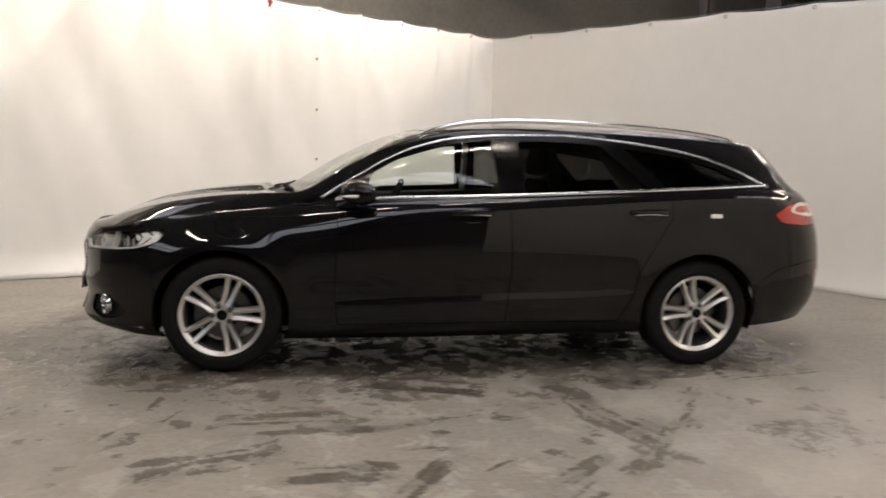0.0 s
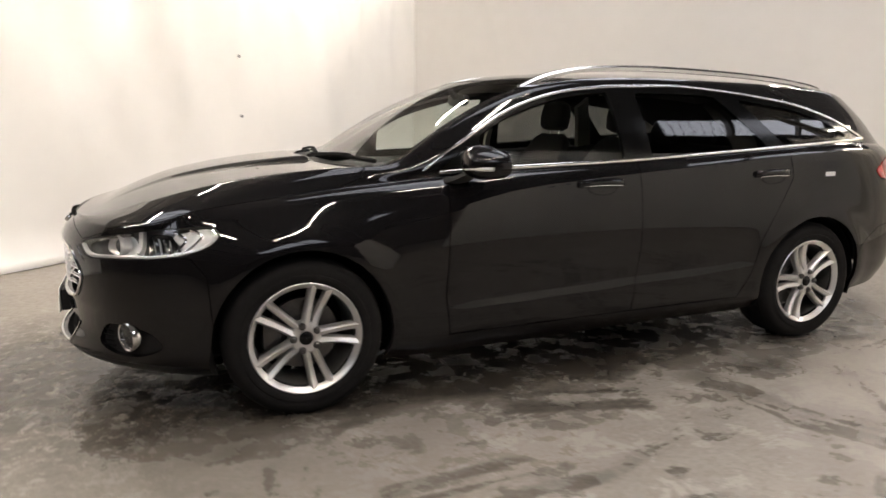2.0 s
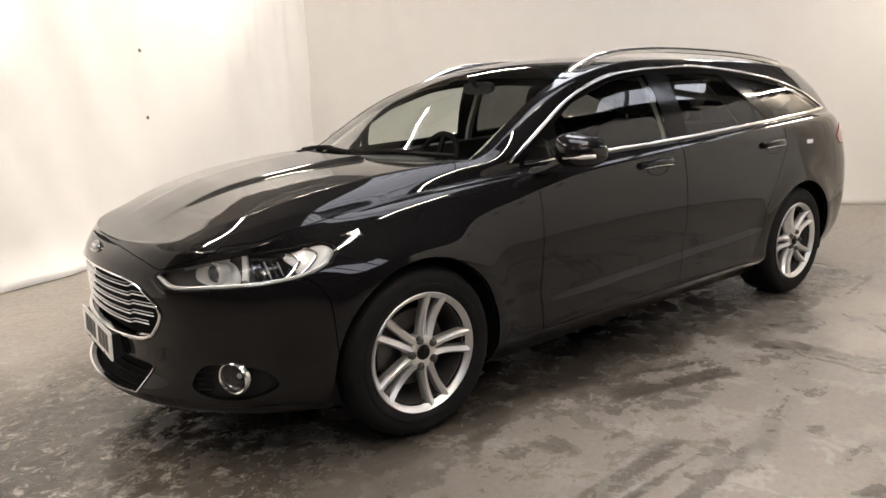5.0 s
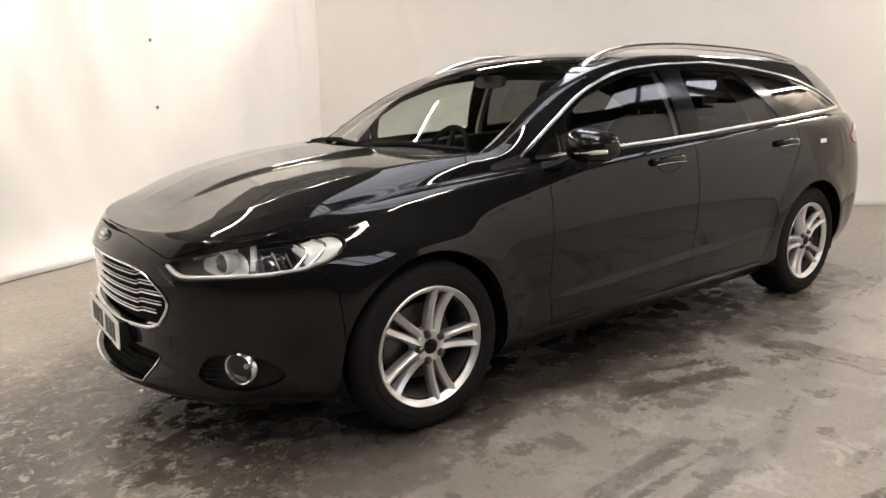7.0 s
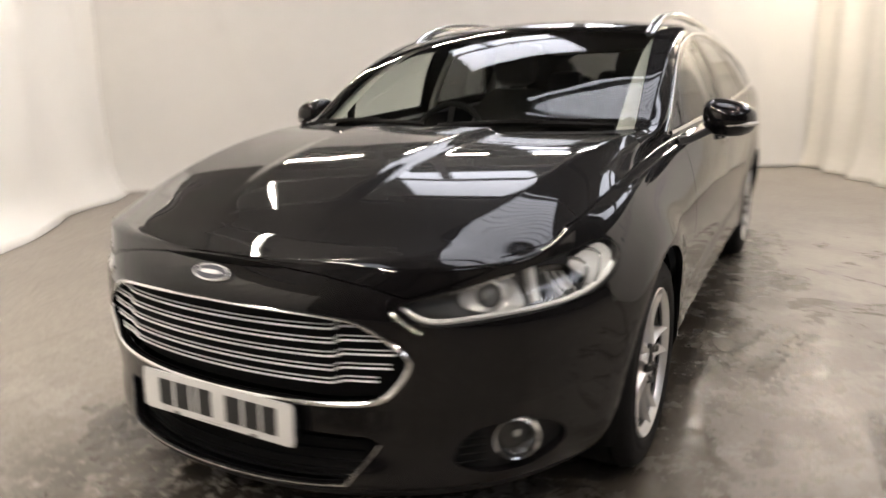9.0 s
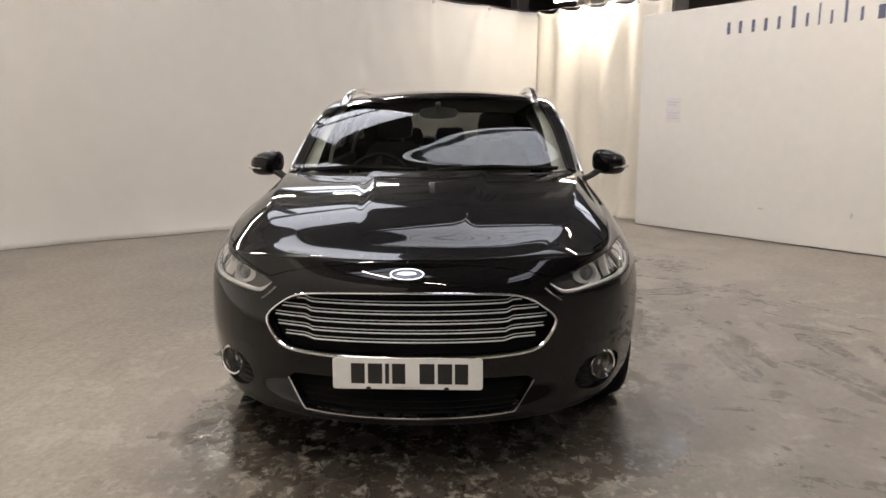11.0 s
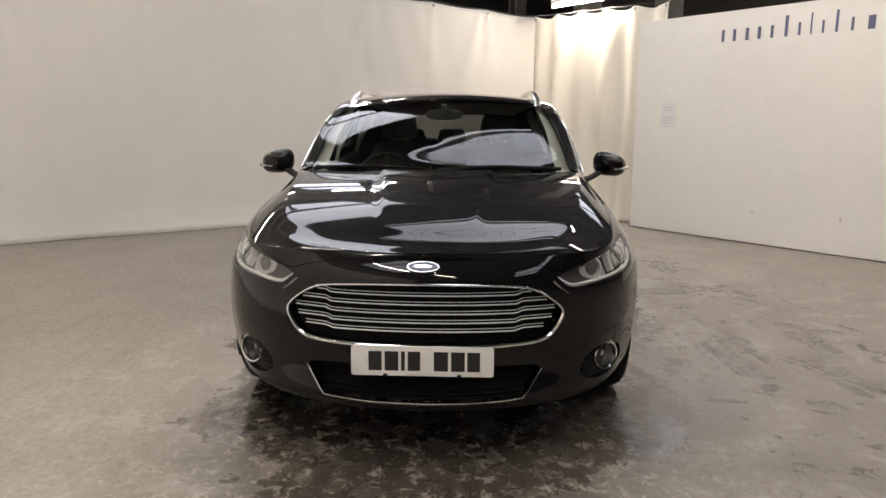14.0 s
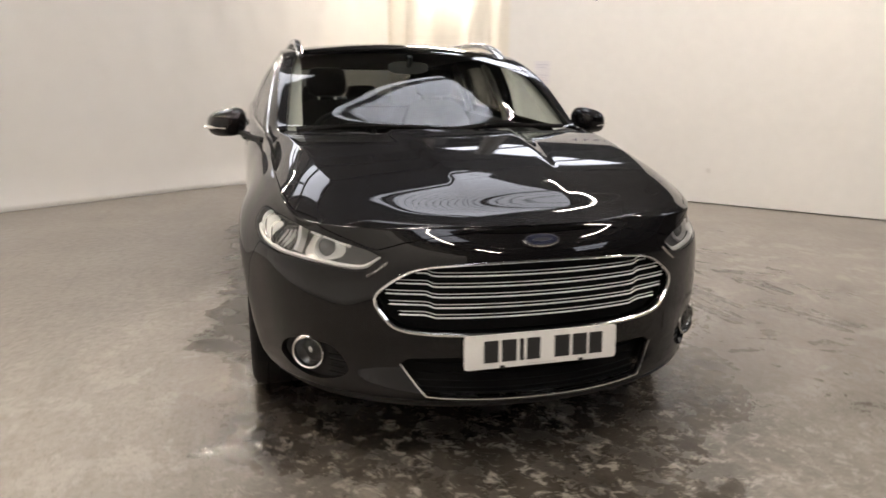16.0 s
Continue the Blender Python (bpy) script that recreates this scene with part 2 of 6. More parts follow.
# ---------------------------------------------------------------- the bay: floor, hung sheets, board wall, hall
def concrete_floor():
    """Worn power-floated concrete with stains, scuffs and damp, glossy patches, and the car's shade in its colour."""
    m = bpy.data.materials.new("concrete_floor")
    m.use_nodes = True
    nt = m.node_tree
    b = nt.nodes["Principled BSDF"]
    tc = nt.nodes.new("ShaderNodeTexCoord")

    def noise_at(scale, detail=6, rough=0.6, dist=0.0, stretch=None):
        n = nt.nodes.new("ShaderNodeTexNoise")
        n.inputs["Scale"].default_value = scale
        n.inputs["Detail"].default_value = detail
        n.inputs["Roughness"].default_value = rough
        n.inputs["Distortion"].default_value = dist
        src = tc.outputs["Object"]
        if stretch:
            mp = nt.nodes.new("ShaderNodeMapping")
            mp.inputs["Rotation"].default_value = (0, 0, radians(stretch[0]))
            mp.inputs["Scale"].default_value = (stretch[1], stretch[2], 1)
            nt.links.new(src, mp.inputs[0])
            src = mp.outputs[0]
        nt.links.new(src, n.inputs["Vector"])
        return n.outputs["Fac"]

    def ramp(v, lo, hi, a=0.0, z=1.0):
        r = nt.nodes.new("ShaderNodeMapRange")
        r.interpolation_type = "SMOOTHSTEP"
        for k, x in (("From Min", lo), ("From Max", hi), ("To Min", a), ("To Max", z)):
            r.inputs[k].default_value = x
        nt.links.new(v, r.inputs["Value"])
        return r.outputs[0]

    def op(kind, a, c):
        n = nt.nodes.new("ShaderNodeMath")
        n.operation = kind
        for i, v in enumerate((a, c)):
            if isinstance(v, float):
                n.inputs[i].default_value = v
            else:
                nt.links.new(v, n.inputs[i])
        return n.outputs[0]

    def mix(f, a, c):
        n = nt.nodes.new("ShaderNodeMix")
        n.data_type = "RGBA"
        nt.links.new(f, n.inputs[0])
        for i, v in ((6, a), (7, c)):
            if isinstance(v, tuple):
                n.inputs[i].default_value = (*v, 1)
            else:
                nt.links.new(v, n.inputs[i])
        return n.outputs[2]

    def near(x, y, r0, r1, sx=1.0, sy=1.0):
        mp = nt.nodes.new("ShaderNodeMapping")
        mp.inputs["Location"].default_value = (-x * sx, -y * sy, 0)
        mp.inputs["Scale"].default_value = (sx, sy, 0)
        nt.links.new(tc.outputs["Object"], mp.inputs[0])
        ln = nt.nodes.new("ShaderNodeVectorMath")
        ln.operation = "LENGTH"
        nt.links.new(mp.outputs[0], ln.inputs[0])
        return ramp(ln.outputs["Value"], r0, r1, 1.0, 0.0)

    fine = noise_at(26, 8, 0.7)
    grain = noise_at(160, 4, 0.7)
    mottle = noise_at(1.6, 9, 0.68, 0.2)
    base = mix(ramp(mottle, 0.3, 0.7), FLOOR_A, FLOOR_B)
    base = mix(op("MULTIPLY", ramp(fine, 0.45, 0.72), 0.5), base, FLOOR_C)
    # pale worn patches where the topping has scaled off
    chips = op("MULTIPLY", ramp(noise_at(4.2, 9, 0.74, 0.5), 0.54, 0.56), near(-1.2, -1.2, 1.6, 4.0, 1.0, 1.0))
    base = mix(op("MULTIPLY", chips, 0.7), base, FLOOR_PALE)
    flecks = noise_at(44, 7, 0.78, 0.2)
    base = mix(op("MULTIPLY", ramp(flecks, 0.52, 0.62), 0.45), base, FLOOR_SCUFF)
    base = mix(op("MULTIPLY", ramp(flecks, 0.46, 0.38), 0.30), base, FLOOR_PALE)
    # damp ground and the car's painted shade, as laid out on the floor itself, broken up by the concrete's own texture
    laid = nt.nodes.new("ShaderNodeAttribute")
    laid.attribute_name = "damp_shade"
    broken = op("ADD", laid.outputs["Fac"], op("MULTIPLY", op("SUBTRACT", noise_at(9, 9, 0.74, 0.3), 0.5), 0.6))
    broken = op("ADD", broken, op("MULTIPLY", op("SUBTRACT", flecks, 0.5), 0.45))
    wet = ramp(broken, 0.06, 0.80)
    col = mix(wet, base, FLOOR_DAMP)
    # near-black for the shadow under the car, painted into the floor colour
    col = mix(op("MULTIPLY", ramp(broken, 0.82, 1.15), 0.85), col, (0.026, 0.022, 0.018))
    # wet and shadow painted dark before the nose, darker by the front corner, paler towards the rear
    soaked_shade = op("MULTIPLY", near(-2.30, 0.0, 0.50, 1.15, 1.15, 0.80), ramp(noise_at(4.6, 10, 0.74, 0.6), 0.30, 0.58))
    col = mix(op("MULTIPLY", soaked_shade, 0.74), col, (0.040, 0.034, 0.027))
    corner_dark = op("MULTIPLY", near(-2.2, -1.7, 0.3, 1.5), ramp(noise_at(2.2, 8, 0.7, 0.5), 0.30, 0.62))
    col = mix(op("MULTIPLY", corner_dark, 0.72), col, FLOOR_SCUFF)
    rear_pale = op("MULTIPLY", near(1.7, -1.9, 0.6, 2.0), ramp(noise_at(2.6, 7, 0.66, 0.3), 0.36, 0.60))
    col = mix(op("MULTIPLY", rear_pale, 0.45), col, FLOOR_PALE)
    # pale flakes left standing in the wet before the car
    flakes = op("MULTIPLY", ramp(noise_at(15, 9, 0.78, 0.5), 0.53, 0.60), near(-2.75, 0.0, 0.5, 1.5, 1.0, 0.75))
    col = mix(op("MULTIPLY", flakes, 0.70), col, FLOOR_PALE)
    # long faint scuffs
    scuff = op("MULTIPLY", ramp(noise_at(2.0, 4, 0.5, 0.2, (20, 0.35, 4.0)), 0.60, 0.70), 0.22)
    col = mix(scuff, col, FLOOR_SCUFF)
    nt.links.new(col, b.inputs["Base Color"])
    # standing water in the dampest hollows
    pool = op("MULTIPLY", ramp(noise_at(6.5, 8, 0.66, 0.2), 0.43, 0.52), ramp(wet, 0.15, 0.45))
    dry = ramp(fine, 0.3, 0.7, 0.40, 0.58)
    rough = op("SUBTRACT", op("SUBTRACT", dry, op("MULTIPLY", wet, 0.14)), op("MULTIPLY", pool, 0.25))
    # a film of water by the near front wheel
    film = op("MULTIPLY", near(-0.75, -1.25, 0.30, 0.85, 0.8, 1.3), ramp(noise_at(7.5, 7, 0.66, 0.3), 0.44, 0.60))
    rough = op("SUBTRACT", rough, op("MULTIPLY", film, 0.36))
    nt.links.new(op("MAXIMUM", rough, 0.09), b.inputs["Roughness"])
    b.inputs["Specular IOR Level"].default_value = 0.5
    bp = nt.nodes.new("ShaderNodeBump")
    bp.inputs["Strength"].default_value = 0.35
    bp.inputs["Distance"].default_value = 0.006
    relief = op("ADD", op("MULTIPLY", fine, 0.8), op("MULTIPLY", grain, 0.25))
    nt.links.new(op("SUBTRACT", relief, op("MULTIPLY", op("MULTIPLY", relief, pool), 0.6)), bp.inputs["Height"])
    nt.links.new(bp.outputs[0], b.inputs["Normal"])
    return m


TYRE_SMEARS = ((-1.54, -1.27, -1.73, -1.89, 0.17, 0.6), (-1.34, -1.63, -0.71, -1.60, 0.18, 0.6), (-1.30, -1.83, -0.50, -1.76, 0.12, 0.55),
               (-0.50, -1.76, 0.33, -1.51, 0.10, 0.5), (-1.60, -2.17, -0.97, -2.01, 0.20, 0.6), (-1.02, -2.24, -0.54, -2.18, 0.16, 0.6),
               (-0.57, -2.44, -0.32, -2.14, 0.12, 0.6), (-0.64, -1.10, 0.02, -1.27, 0.26, 0.75), (0.39, -1.10, 0.52, -1.65, 0.20, 0.65),
               (0.52, -1.65, 0.71, -2.02, 0.28, 0.7), (-0.05, -2.55, 0.40, -2.17, 0.14, 0.6), (1.23, -1.35, 0.43, -2.39, 0.09, 0.55),
               (-0.23, -2.31, 0.05, -2.12, 0.06, 0.65), (-0.52, -2.02, -0.19, -2.07, 0.07, 0.5), (1.70, -1.56, 1.74, -1.85, 0.12, 0.45),
               (1.34, -1.15, 2.24, -0.97, 0.22, 0.6), (-2.58, -0.50, -2.18, -0.12, 0.18, 0.6), (-2.02, -1.06, -1.77, -0.66, 0.30, 0.6))
FLOOR_A, FLOOR_B, FLOOR_C = (0.232, 0.207, 0.175), (0.285, 0.256, 0.219), (0.183, 0.163, 0.137)
FLOOR_PALE, FLOOR_DAMP, FLOOR_SCUFF = (0.375, 0.345, 0.302), (0.068, 0.059, 0.047), (0.135, 0.119, 0.098)
# one vinyl in two tones: darker for the dimly lit second sheet, lighter for the first
SHEET_SHADED = mat("shaded_vinyl_sheet", (0.635, 0.62, 0.59), 0.46, 0.0, 0.025, 0.6, 0.015, 220, rvar=0.05)
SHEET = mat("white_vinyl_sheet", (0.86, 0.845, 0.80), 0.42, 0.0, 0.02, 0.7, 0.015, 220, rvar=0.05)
CURTAIN = mat("cream_curtain", (0.74, 0.70, 0.61), 0.55, 0.0, 0.05, 2, 0.05, 300)
BOARD = mat("white_painted_board", (0.74, 0.725, 0.69), 0.55, 0.0, 0.035, 1.1, 0.03, 150)
HALLWALL = mat("precast_wall", (0.13, 0.12, 0.105), 0.8, 0.0, 0.18, 1.3, 0.15, 60)
# darker tone for the end wall, its dimness put into the colour
HALLWALL_SHADED = mat("shaded_hall_wall", (0.035, 0.034, 0.033), 0.6, 0.0, 0.2, 1.5)
CEIL = mat("hall_ceiling", (0.035, 0.035, 0.035), 0.8, 0.0, 0.25, 2)
GREYSTEEL = mat("grey_painted_steel", (0.20, 0.20, 0.20), 0.5, 0.2, 0.15, 6)
DARKSTEEL = mat("dark_steel", (0.035, 0.03, 0.03), 0.55, 0.3, 0.2, 6)
LETTER = mat("slate_blue_vinyl", (0.10, 0.11, 0.19), 0.4)
NOTICE = mat("notice_paper", (0.68, 0.66, 0.67), 0.6, 0.0, 0.1, 40)
TUBE = glow("fluorescent_tube", (1.0, 0.87, 0.74), 245.0)
ROOFLIGHT = glow("rooflight_sheet", (0.87, 0.89, 1.0), 4.0)
FITTING = mat("white_fitting", (0.75, 0.75, 0.73), 0.4)

CORNER = Vector((1.42, 5.53, 0))         # where the two large sheets meet
END_B = Vector((6.18, -1.14, 0))           # far end of the second sheet
BOARD_IN = Vector((3.93, -2.18, 0))      # inner end of the lettered board
BOARD_OUT = Vector((0.80, -4.92, 0))
ALONG_A = Vector((0.841, 0.541, 0)).normalized()
END_A = CORNER - ALONG_A * 9.2



def value_noise(x, y, seed, octaves=5, gain=0.55):
    """Smooth noise between 0 and 1 on arrays of places."""
    table = np.random.default_rng(seed).random((256, 256))
    total, amp, norm = 0.0, 1.0, 0.0
    for o in range(octaves):
        xs, ys = x * 2 ** o + 17.3 * o, y * 2 ** o + 5.1 * o
        xi, yi = np.floor(xs).astype(int), np.floor(ys).astype(int)
        fx, fy = xs - xi, ys - yi
        fx, fy = fx * fx * (3 - 2 * fx), fy * fy * (3 - 2 * fy)
        a, b = table[xi % 256, yi % 256], table[(xi + 1) % 256, yi % 256]
        c, d = table[xi % 256, (yi + 1) % 256], table[(xi + 1) % 256, (yi + 1) % 256]
        total = total + amp * ((a + (b - a) * fx) * (1 - fy) + (c + (d - c) * fx) * fy)
        norm += amp
        amp *= gain
    return total / norm


def edge_step(v, lo, hi):
    t = np.clip((v - lo) / (hi - lo), 0, 1)
    return t * t * (3 - 2 * t)


def damp_and_shade(x, y):
    """How damp or painted-in shaded the floor is: a ragged skirt and shade round the car, drips, and smears combed by
    tyres.
    """
    wx = x + 0.14 * (value_noise(x * 3.1, y * 3.1, 3) - 0.5)
    wy = y + 0.14 * (value_noise(x * 3.1, y * 3.1, 4) - 0.5)
    ragged = value_noise(x * 2.4, y * 2.4, 5, 6, 0.62)
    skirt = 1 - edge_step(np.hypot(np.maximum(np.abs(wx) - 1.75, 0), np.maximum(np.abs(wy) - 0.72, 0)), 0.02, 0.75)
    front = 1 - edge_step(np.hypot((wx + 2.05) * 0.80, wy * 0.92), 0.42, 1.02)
    damp_shade = edge_step(np.maximum(skirt, front) * 0.62 + ragged, 0.64, 1.06) * 0.85
    damp_shade = np.maximum(damp_shade, edge_step(1.0 - np.hypot(np.maximum(np.abs(wx) - 1.95, 0), np.maximum(np.abs(wy) - 0.68, 0)) / 0.28, 0.0, 1.0) * 0.85)
    # contact shadow under the body, painted in on top of the damp
    car_shade = 1 - edge_step(np.hypot(np.maximum(np.abs(wx) - 2.0, 0), np.maximum(np.abs(wy) - 0.74, 0)), 0.04, 0.42)
    damp_shade = np.maximum(damp_shade, car_shade * 1.3)
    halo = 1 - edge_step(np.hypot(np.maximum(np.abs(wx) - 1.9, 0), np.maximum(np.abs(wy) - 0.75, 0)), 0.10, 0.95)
    damp_shade = np.maximum(damp_shade, 0.42 * halo * edge_step(value_noise(x * 3.3, y * 3.3, 8, 6, 0.65), 0.38, 0.58))
    round_car = 1 - edge_step(np.hypot(x * 0.6, y + 1.3), 1.0, 2.6)
    damp_shade = np.maximum(damp_shade, edge_step(value_noise(x * 5.5, y * 6.5, 6, 4, 0.5), 0.67, 0.71) * 0.42 * round_car)
    damp_shade = np.maximum(damp_shade, edge_step(value_noise(x * 1.3 + 4, y * 1.5, 7, 7, 0.62), 0.56, 0.64) * 0.38 * round_car)
    for k, (x0, y0, x1, y1, width, strength) in enumerate(TYRE_SMEARS):
        length = math.hypot(x1 - x0, y1 - y0)
        ex, ey = (x1 - x0) / length, (y1 - y0) / length
        along = (wx - x0) * ex + (wy - y0) * ey
        off = (wy - y0) * ex - (wx - x0) * ey + 0.10 * (along / length - 0.5) ** 2
        shape = edge_step(1 - np.abs(off) / (width * 0.66), 0.0, 0.45) * edge_step(along, -0.10, 0.06) * (1 - edge_step(along, length - 0.06, length + 0.10))
        comb = value_noise(along * 2.2, ((y - y0) * ex - (x - x0) * ey) * 34, 20 + k, 3, 0.5)
        damp_shade = np.maximum(damp_shade, shape * strength * 0.92 * (0.35 + 0.65 * edge_step(comb, 0.30, 0.62)))
    return damp_shade


def spread(lo, hi, step):
    mid = np.arange(lo, hi + step / 2, step)
    tail = np.geomspace(0.05, 26, 22)
    return np.concatenate([lo - tail[::-1], mid, hi + tail])


fx_, fy_ = spread(-3.6, 3.0, 0.018), spread(-3.4, 1.2, 0.018)
place_x, place_y = np.meshgrid(fx_, fy_, indexing="ij")
nx_, ny_ = place_x.shape
corner = (np.arange(nx_ - 1)[:, None] * ny_ + np.arange(ny_ - 1)[None, :]).ravel()
me = bpy.data.meshes.new("floor")
me.from_pydata(np.stack([place_x.ravel(), place_y.ravel(), np.zeros(nx_ * ny_)], 1).tolist(), [], np.stack([corner, corner + ny_, corner + ny_ + 1, corner + 1], 1).tolist())
me.attributes.new("damp_shade", "FLOAT", "POINT").data.foreach_set("value", damp_and_shade(place_x, place_y).ravel().astype(np.float32))
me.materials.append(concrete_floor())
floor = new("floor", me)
tagged(floor, "worn grey concrete floor with damp dark stains and the car's shade painted in", "floor", kind="structure")


def hung_sheet(name, a, b, height, material, label, folds=0.02, pinch=7, sag=0.02, seed=1, pleat=0.0, pleats=6, skirt=0.10, up=46, inward=1, height_end=None, drapes=()):
    """A sheet hung by eyelets along its top, with slack folds fanning from them and a hem lying on the floor."""
    height_end = height if height_end is None else height_end
    d = (b - a)
    length = d.length
    d.normalize()
    side = Vector((-d.y, d.x, 0)) * inward
    na = max(24, int(length / 0.055))
    grid = []
    for i in range(na + 1):
        u = i / na
        col = []
        for k in range(up + 1):
            w = k / up
            z = (height + (height_end - height) * u) * w
            hang = abs(math.sin(math.pi * u * pinch))
            z -= sag * hang * w ** 4
            fall = 1 - w
            x = u * length
            off = folds * (noise.noise((x * 1.1 + seed * 7, z * 0.35, seed)) * (0.4 + 0.9 * fall)
                           + 0.5 * noise.noise((x * 2.7 + z * 0.9, z * 0.5, seed + 3)) * (0.5 + 0.8 * w))
            fan = math.sin(math.pi * u * pinch)
            off += folds * 0.9 * math.exp(-((fan) / (0.10 + 0.55 * fall)) ** 2) * math.exp(-3.2 * fall) * (0.5 + noise.noise((u * pinch, 3, seed)))
            drop = max(height - z, 0.0)
            for tie, lean, deep, wide in drapes:
                d_ = (x - tie + lean * drop) / (0.02 + wide * min(drop, 1.6))
                off += 0.7 * deep * math.exp(-d_ * d_) * (1 - math.exp(-5 * drop)) * math.exp(-drop / 1.7)
            if pleat:
                off += pleat * math.sin(2 * math.pi * (u * pleats + 0.35 * noise.noise((u * 3, z * 0.3, seed + 9)))) * (0.55 + 0.45 * fall)
            low = max(0.0, 1 - z / 0.35)
            off += skirt * low * low * (0.75 + 0.9 * noise.noise((x * 0.8, 1.5, seed + 5)))
            p = a + d * x + side * off
            col.append((p.x, p.y, max(z, 0.004 + 0.004 * (k == 0))))
        grid.append(col)
    bm = bmesh.new()
    vs = [[bm.verts.new(p) for p in col] for col in grid]
    for i in range(na):
        for k in range(up):
            bm.faces.new((vs[i][k], vs[i + 1][k], vs[i + 1][k + 1], vs[i][k + 1]))
    bmesh.ops.recalc_face_normals(bm, faces=bm.faces)
    root = thing(name, label, "curtain")
    cloth = part("sheet", bm, material, root)
    sol = cloth.modifiers.new("thickness", "SOLIDIFY")
    sol.thickness = 0.004
    sol.offset = -1 if inward > 0 else 1
    # eyelets and their ties along the top
    ring = bmesh.new()
    add_lathe(ring, [(0.012, -0.003), (0.02, -0.003), (0.02, 0.003), (0.012, 0.003), (0.012, -0.003)], 12, "y")
    me = bpy.data.meshes.new("eyelet")
    ring.to_mesh(me)
    ring.free()
    me.materials.append(GREYSTEEL)
    turn = math.atan2(d.y, d.x)
    for i in range(pinch + 1):
        u = min(max(i / pinch, 0.004), 0.996)
        e = new("eyelet", me)
        e.parent = root
        q = a + d * (u * length) + side * (folds * 0.6 + 0.012)
        e.matrix_basis = pose(q.x, q.y, height + (height_end - height) * u - 0.045, 0, 0, math.degrees(turn))
    wire = bmesh.new()
    pts = [a + d * (length * k / 40) + Vector((0, 0, height + (height_end - height) * k / 40 + 0.01 - 0.012 * math.sin(math.pi * k / 40 * pinch) ** 2)) for k in range(41)]
    add_sweep(wire, pts, tube_section(0.004, 6), Vector((0, 0, 1)))
    part("hanging_wire", wire, GREYSTEEL, root, "steel hanging wire")
    return root


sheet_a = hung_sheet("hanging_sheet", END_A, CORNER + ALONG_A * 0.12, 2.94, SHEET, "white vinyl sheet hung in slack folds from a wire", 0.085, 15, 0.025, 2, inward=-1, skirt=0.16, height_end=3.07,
                     drapes=((5.56, 0.49, 0.085, 0.16), (5.56, 0.20, 0.06, 0.11), (6.76, -0.50, 0.065, 0.13), (6.18, -0.12, 0.035, 0.08), (7.4, -0.45, 0.04, 0.10),
                             (4.3, 0.35, 0.07, 0.15), (3.7, 0.6, 0.07, 0.17), (2.5, -0.3, 0.07, 0.15), (8.2, 0.35, 0.03, 0.09), (1.3, 0.3, 0.07, 0.15)))
hung_sheet("hanging_sheet", CORNER - (END_B - CORNER).normalized() * 0.2 + ALONG_A * 0.03, END_B, 3.07, SHEET_SHADED, "taut white vinyl sheet hung behind the car, toned darker for shade", 0.03, 9, 0.02, 5, inward=-1, skirt=0.07, height_end=2.84,
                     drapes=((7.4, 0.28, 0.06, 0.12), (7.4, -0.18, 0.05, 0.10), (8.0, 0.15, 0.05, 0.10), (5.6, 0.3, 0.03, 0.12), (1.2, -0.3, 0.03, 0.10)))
along_board = (BOARD_OUT - BOARD_IN).normalized()
BEHIND_BOARD = BOARD_IN + along_board * 0.25 + Vector((-along_board.y, along_board.x, 0)) * 0.20
hung_sheet("corner_curtain", END_B, BEHIND_BOARD, 2.86, CURTAIN, "cream pleated curtain hanging in a bright corner", 0.05, 5, 0.05, 8, pleat=0.055, pleats=5.5, inward=-1, skirt=0.05, height_end=2.70, drapes=((0.8, 0.22, 0.09, 0.13), (1.3, -0.2, 0.08, 0.12), (1.9, 0.25, 0.08, 0.12)))

# a red tie at the seam's top
bm = bmesh.new()
add_box(bm, (-0.012, -0.012, -0.05), (0.012, 0.012, 0.03), 0.004)
add_box(bm, (-0.03, -0.006, -0.012), (0.03, 0.006, 0.012), 0.004)
tie = part("tie_strap", bm, mat("red_strap", (0.35, 0.03, 0.02), 0.6, 0.0, 0.1, 40), sheet_a, "small red tie strap")
q = CORNER - ALONG_A * 3.64 + Vector((0.541, -0.841, 0)) * 0.07
tie.matrix_basis = pose(q.x, q.y, 2.97, 0, 0, 212.75)

# three punched marks down the first sheet's seam
for h in (2.41, 1.81, 1.215):
    bm = bmesh.new()
    add_lathe(bm, [(0.0005, 0.004), (0.013, 0.004), (0.016, 0.0), (0.016, -0.004)], 12, "y")
    st = part("stud", bm, GREYSTEEL, sheet_a)
    q = CORNER - ALONG_A * 3.02 + Vector((0.541, -0.841, 0)) * 0.06
    st.matrix_basis = pose(q.x, q.y, h, 0, 0, 212.75)


def slab(name, a, b, z0, z1, thick, material, label, category, kind="structure", out=1):
    d = (b - a)
    n = Vector((-d.y, d.x, 0)).normalized() * out * thick
    bm = bmesh.new()
    lo = [bm.verts.new((p.x, p.y, z0)) for p in (a, b, b + n, a + n)]
    hi = [bm.verts.new((p.x, p.y, z1)) for p in (a, b, b + n, a + n)]
    bm.faces.new(lo[::-1])
    bm.faces.new(hi)
    for i in range(4):
        j = (i + 1) % 4
        bm.faces.new((lo[i], lo[j], hi[j], hi[i]))
    bmesh.ops.recalc_face_normals(bm, faces=bm.faces)
    bmesh.ops.bevel(bm, geom=list(bm.edges), offset=0.003, segments=1, affect="EDGES")
    return tagged(part(name, bm, material, smooth=False), label, category, kind=kind)


